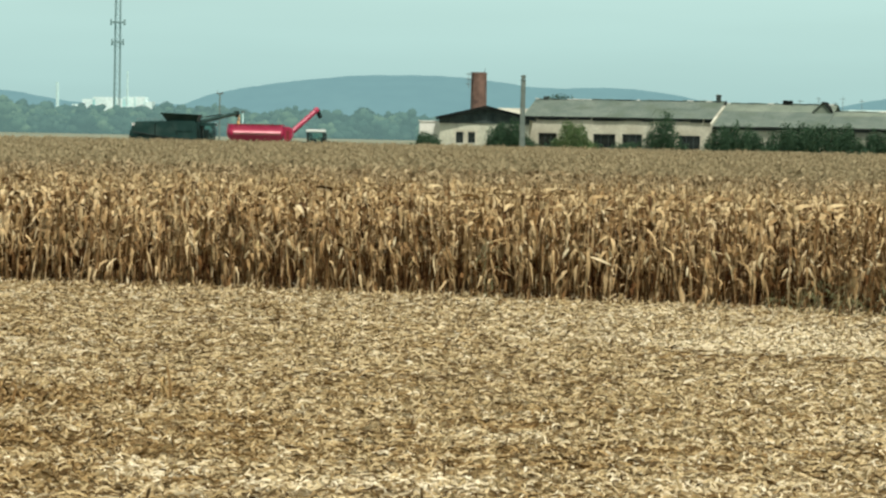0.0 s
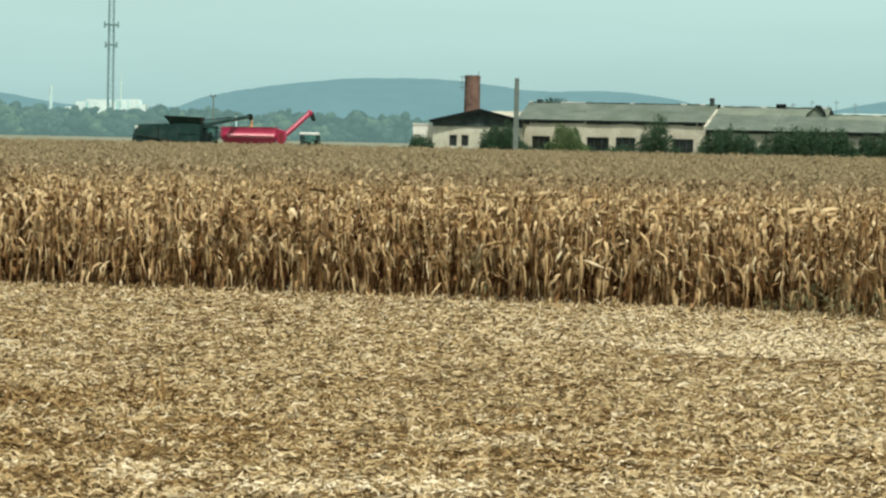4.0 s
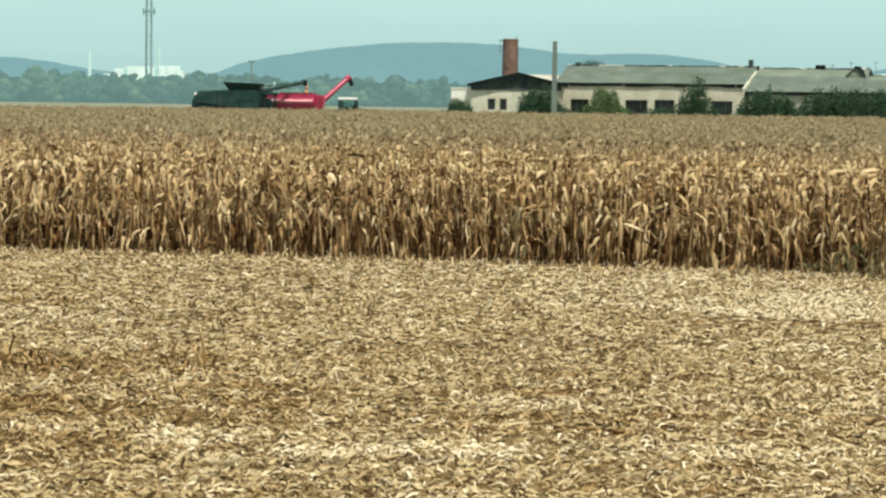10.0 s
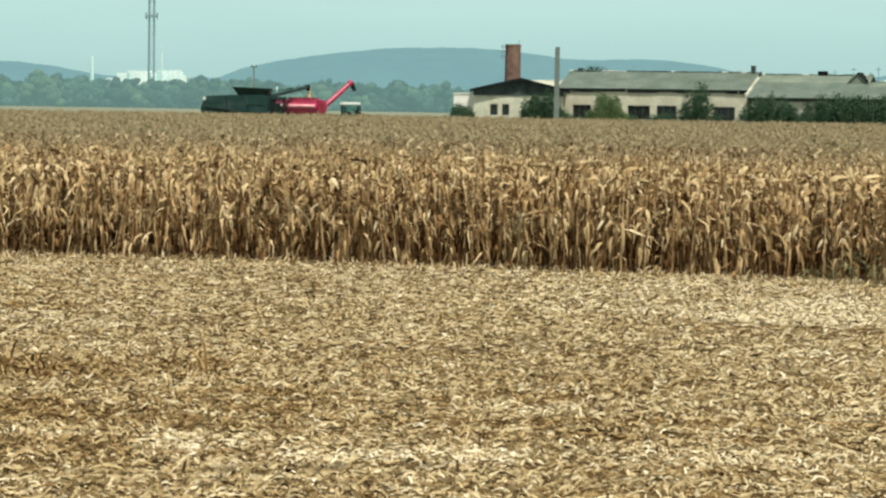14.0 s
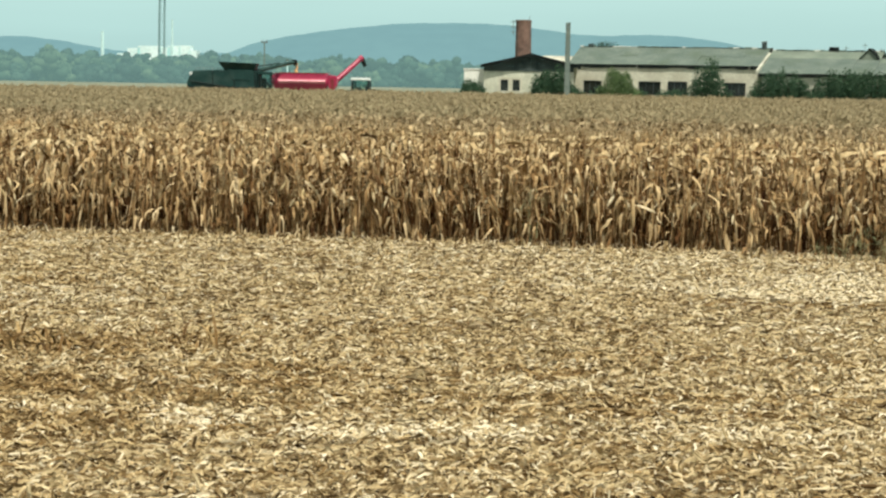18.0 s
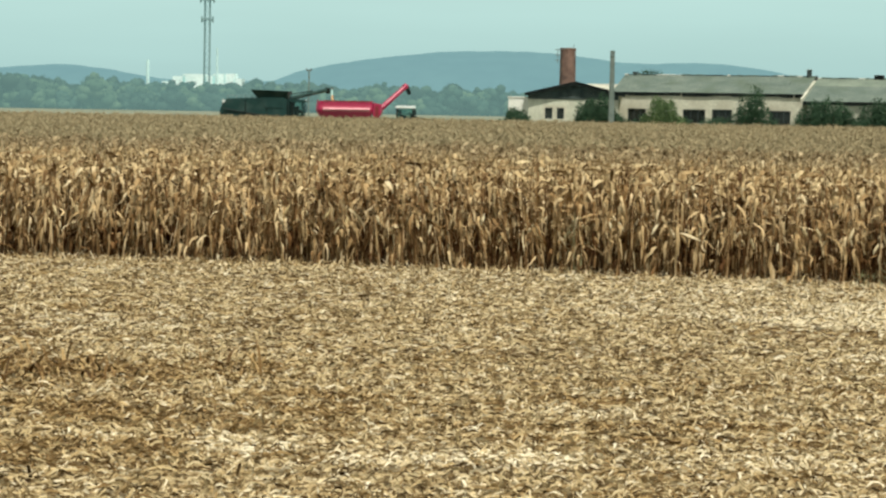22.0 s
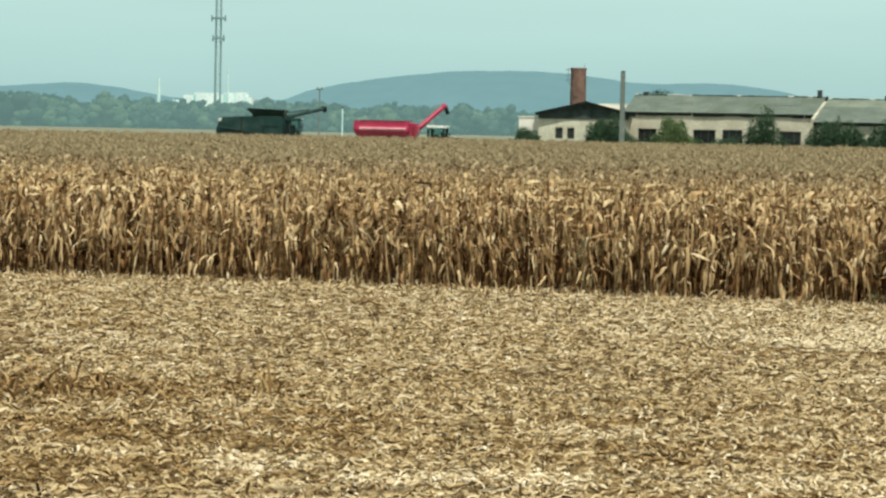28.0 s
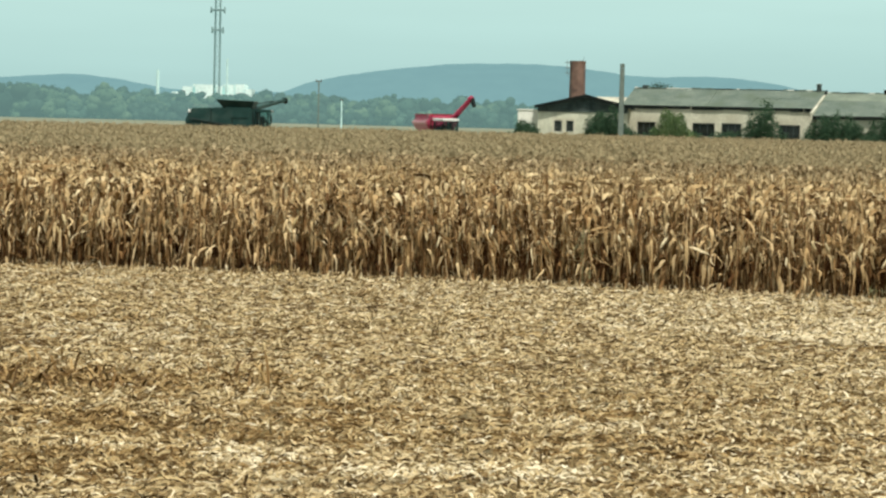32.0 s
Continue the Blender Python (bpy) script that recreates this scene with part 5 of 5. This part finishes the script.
    part("drawbar", prism([(2.6, 0.75), (5.6, 0.5), (5.6, 0.65), (2.6, 1.25)], -0.14, 0.14), M_RED_DARK, c)
    part("chassis", box(-1.9, 2.6, -0.5, 0.5, 0.75, 1.1, 0.03), M_RED_DARK, c)
    for y in (-1.5, 1.5):
        tyre(c, -0.6, y, 0.9, 0.8, M_RED_DARK)
    part("axle", tube((-0.6, -1.3, 0.88), (-0.6, 1.3, 0.88), 0.14, None, 8), M_BLACK, c)
    return c


def tractor():
    t = thing("tractor", pose(-13.5, 251.5, 0), "dark green tractor with a white cab roof", "tractor")
    part("bonnet", prism([(0.9, 1.1), (3.2, 1.1), (3.3, 1.75), (3.0, 2.02), (0.9, 2.2)], -0.42, 0.42, bevel=0.06), M_GREEN, t)
    part("chassis", box(-1.0, 3.0, -0.35, 0.35, 0.65, 1.2, 0.04), M_BLACK, t)
    cab = part("cab", prism([(-0.85, 1.2), (0.85, 1.2), (0.9, 2.15), (-0.9, 2.15)], -0.78, 0.78, bevel=0.04), M_GREEN, t)
    for y in (-0.8, 0.79):
        part("pane", box(-0.74, 0.74, y, y + 0.01, 2.16, 3.08), M_PANE, cab, "clear tinted glass")
    for x in (-0.88, 0.87):
        part("pane", box(x, x + 0.01, -0.74, 0.74, 2.16, 3.08), M_PANE, cab, "clear tinted glass")
    part("cab_roof", box(-1.0, 1.05, -0.9, 0.9, 3.06, 3.34, 0.08), M_ROOF_WHITE, cab, "white cab roof")
    for x, y in ((-0.84, -0.82), (-0.84, 0.82), (0.84, -0.82), (0.84, 0.82)):
        part("cab_pillar", box(x - 0.08, x + 0.08, y - 0.06, y + 0.06, 1.3, 3.1), M_BLACK, cab)
    part("seat", box(-0.5, 0.1, -0.3, 0.3, 1.4, 2.35, 0.08), M_BLACK, cab)
    part("seat_back", box(-0.62, -0.45, -0.28, 0.28, 2.2, 2.9, 0.06), M_BLACK, cab)
    part("dashboard", box(0.5, 0.86, -0.4, 0.4, 2.0, 2.5, 0.05), M_BLACK, cab)
    part("steering_wheel", tube((0.42, 0, 2.5), (0.36, 0, 2.53), 0.2, None, 14), M_BLACK, cab)
    part("exhaust", tube((1.1, -0.55, 1.6), (1.1, -0.55, 3.0), 0.07, None, 8), M_BLACK, t)
    for y in (-0.95, 0.95):
        tyre(t, -0.7, y, 0.95, 0.55, M_GREEN)
        tyre(t, 2.3, y * 0.95, 0.68, 0.45, M_GREEN)
        part("fender", box(-1.5, 0.2, y - 0.3, y + 0.3, 1.92, 2.02, 0.03), M_GREEN, t)
    for y in (-1.25, 1.25):
        part("mirror", box(0.95, 1.0, y - 0.12, y + 0.12, 2.2, 2.6), M_BLACK, t)
        part("mirror_arm", box(0.88, 0.98, min(y, y * 0.6), max(y, y * 0.6), 2.55, 2.6), M_BLACK, t)
    return t


def grain_stream():
    """Falling grain as small clumps in one slim column, its foot at the origin."""
    s = thing("grain_stream", pose(-21.0, 250, 3.4), "falling stream of orange yellow maize grain", "grain")
    rng = np.random.default_rng(3)
    for i in range(9):
        bm = bmesh.new()
        bmesh.ops.create_icosphere(bm, subdivisions=2, radius=0.2 - 0.011 * i, matrix=Matrix.Translation((rng.normal(0, 0.05), rng.normal(0, 0.04), 0.1 + i * 0.14)) @ Matrix.Diagonal((0.9, 0.9, 1.1, 1)))
        part("grain_clump", bm, M_STREAM, s)
    return s


def bird():
    b = thing("bird", pose(-60, 400, 20), "small dark bird in flight", "bird")
    bm = bmesh.new()
    bmesh.ops.create_icosphere(bm, subdivisions=2, radius=0.5, matrix=Matrix.Diagonal((0.42, 0.16, 0.17, 1)))
    for v in bm.verts:
        if v.co.x < 0:
            v.co.y *= 1 + v.co.x * 2.5
            v.co.z *= 1 + v.co.x * 2.5
    part("body", bm, M_BLACK, b)
    for s in (-1, 1):
        part("wing", slab([(0.1, 0.04 * s, 0.03), (0.04, 0.34 * s, 0.14), (-0.1, 0.32 * s, 0.13), (-0.1, 0.04 * s, 0.02)], 0.015), M_BLACK, b)
    part("tail", slab([(-0.18, -0.03, 0.0), (-0.36, -0.07, 0.01), (-0.36, 0.07, 0.01), (-0.18, 0.03, 0.0)], 0.01), M_BLACK, b)
    return b


the_combine, the_auger = combine()
the_cart = cart()
the_tractor = tractor()
the_stream = grain_stream()
the_bird = bird()


def motions():
    # seconds, place of the combine along its track
    track = [(0, -28.95), (1, -28.75), (2, -28.5), (3, -28.25), (4.5, -27.8), (6, -27.2), (7, -26.8), (8, -26.5), (9, -26.25), (10, -25.85), (11, -25.5), (12, -25.15), (13, -24.93), (14, -25.18), (15, -25.8), (16, -26.5), (17.5, -27.4),
             (19, -28.02), (20, -28.3), (21, -28.58), (22, -28.88), (23, -29.12), (24, -29.28), (25, -29.4), (26.5, -29.7), (28, -30.35), (29, -30.75), (30, -31.3), (31, -32.05), (32, -33.4)]
    walk(the_combine, [(t, pose(x, 245, 0)) for t, x in track])
    swing = [(0, 57), (1, 57), (2, 54), (3, 48), (5.5, 43), (7, 45), (9, 47), (11, 52), (13, 56), (15, 56), (19, 56), (23, 56), (28, 56), (29.5, 58), (31, 63), (32, 66)]
    walk(the_auger, [(t, pose(3.15, 1.55, 3.75, 0, 0, a)) for t, a in swing])
    walk(the_cart, [(t, pose(x, y, 0, 0, 0, a)) for t, x, y, a in CART_ROWS])
    walk(the_tractor, [(t, pose(x, y, 0, 0, 0, a)) for t, x, y, a in TRACTOR_ROWS])
    # the bird glides down from the left and settles on the far field
    walk(the_bird, [(t, pose(x, 400, z, 0, 20 if t < 28 else 0, 0)) for t, x, z in BIRD_ROWS])
    # the stream hangs under the auger's spout and dies down as the unloading ends
    fall = []
    for t, low in ((0, 3.45), (1, 3.45), (2, 3.45), (3, 3.45), (4.5, 3.45), (6, 3.45), (7, 3.45), (8, 3.45), (9, 3.45), (10, 3.45), (11, 3.45), (12, 3.45), (13, 3.45), (14, 3.45), (15, 3.45), (16, 3.45), (17.5, 3.45), (19, 3.45), (20, 3.4), (21, 3.2), (22, 3.0)):
        t2 = min(t, 21.0)
        x = np.interp(t2, [r[0] for r in track], [r[1] for r in track])
        a = radians(float(np.interp(t2, [r[0] for r in swing], [r[1] for r in swing])))
        fall.append((t, pose(x + 3.15 + 7.35 * math.cos(a), 245 + 1.55 + 7.35 * math.sin(a), low)))
    fall += [(t, pose(x - 0.6, y, 1.75)) for t, x, y, a in CART_ROWS if t > 22.5]
    walk(the_stream, fall)


BIRD_ROWS = [(0.0, -225.2, 131.6), (20.0, -107.2, 40.0), (25.0, -77.7, 17.06), (25.5, -74.75, 14.77), (28.7, -55.88, 0.12), (32.0, -55.58, 0.12)]
CART_ROWS = [(0, -19.4, 252, 0), (20, -19.4, 252, 0), (23, -19.38, 252, 0), (25, -19.3, 252, 0), (25.5, -19.1, 252, -1), (27.5, -17.4, 252, -3), (28.5, -15.6, 251.8, -9), (29.5, -13.9, 251.4, -27), (30.3, -12.8, 250.9, -40), (31, -12.05, 250.4, -55), (31.5, -11.7, 250.0, -63), (32, -11.3, 249.5, -71)]
TRACTOR_ROWS = [(0, -13.6, 252, 0), (20, -13.6, 252, 0), (23, -13.5, 252, 0), (25, -13.3, 252, 0), (25.5, -13.1, 252, 0), (27.5, -11.75, 251.9, -6), (28.5, -10.65, 251.3, -25), (29.5, -9.85, 249.3, -65), (30.3, -9.75, 247.4, -90), (31, -9.45, 246.0, -108), (31.5, -9.7, 245.2, -125), (32, -9.95, 244.6, -140)]
motions()
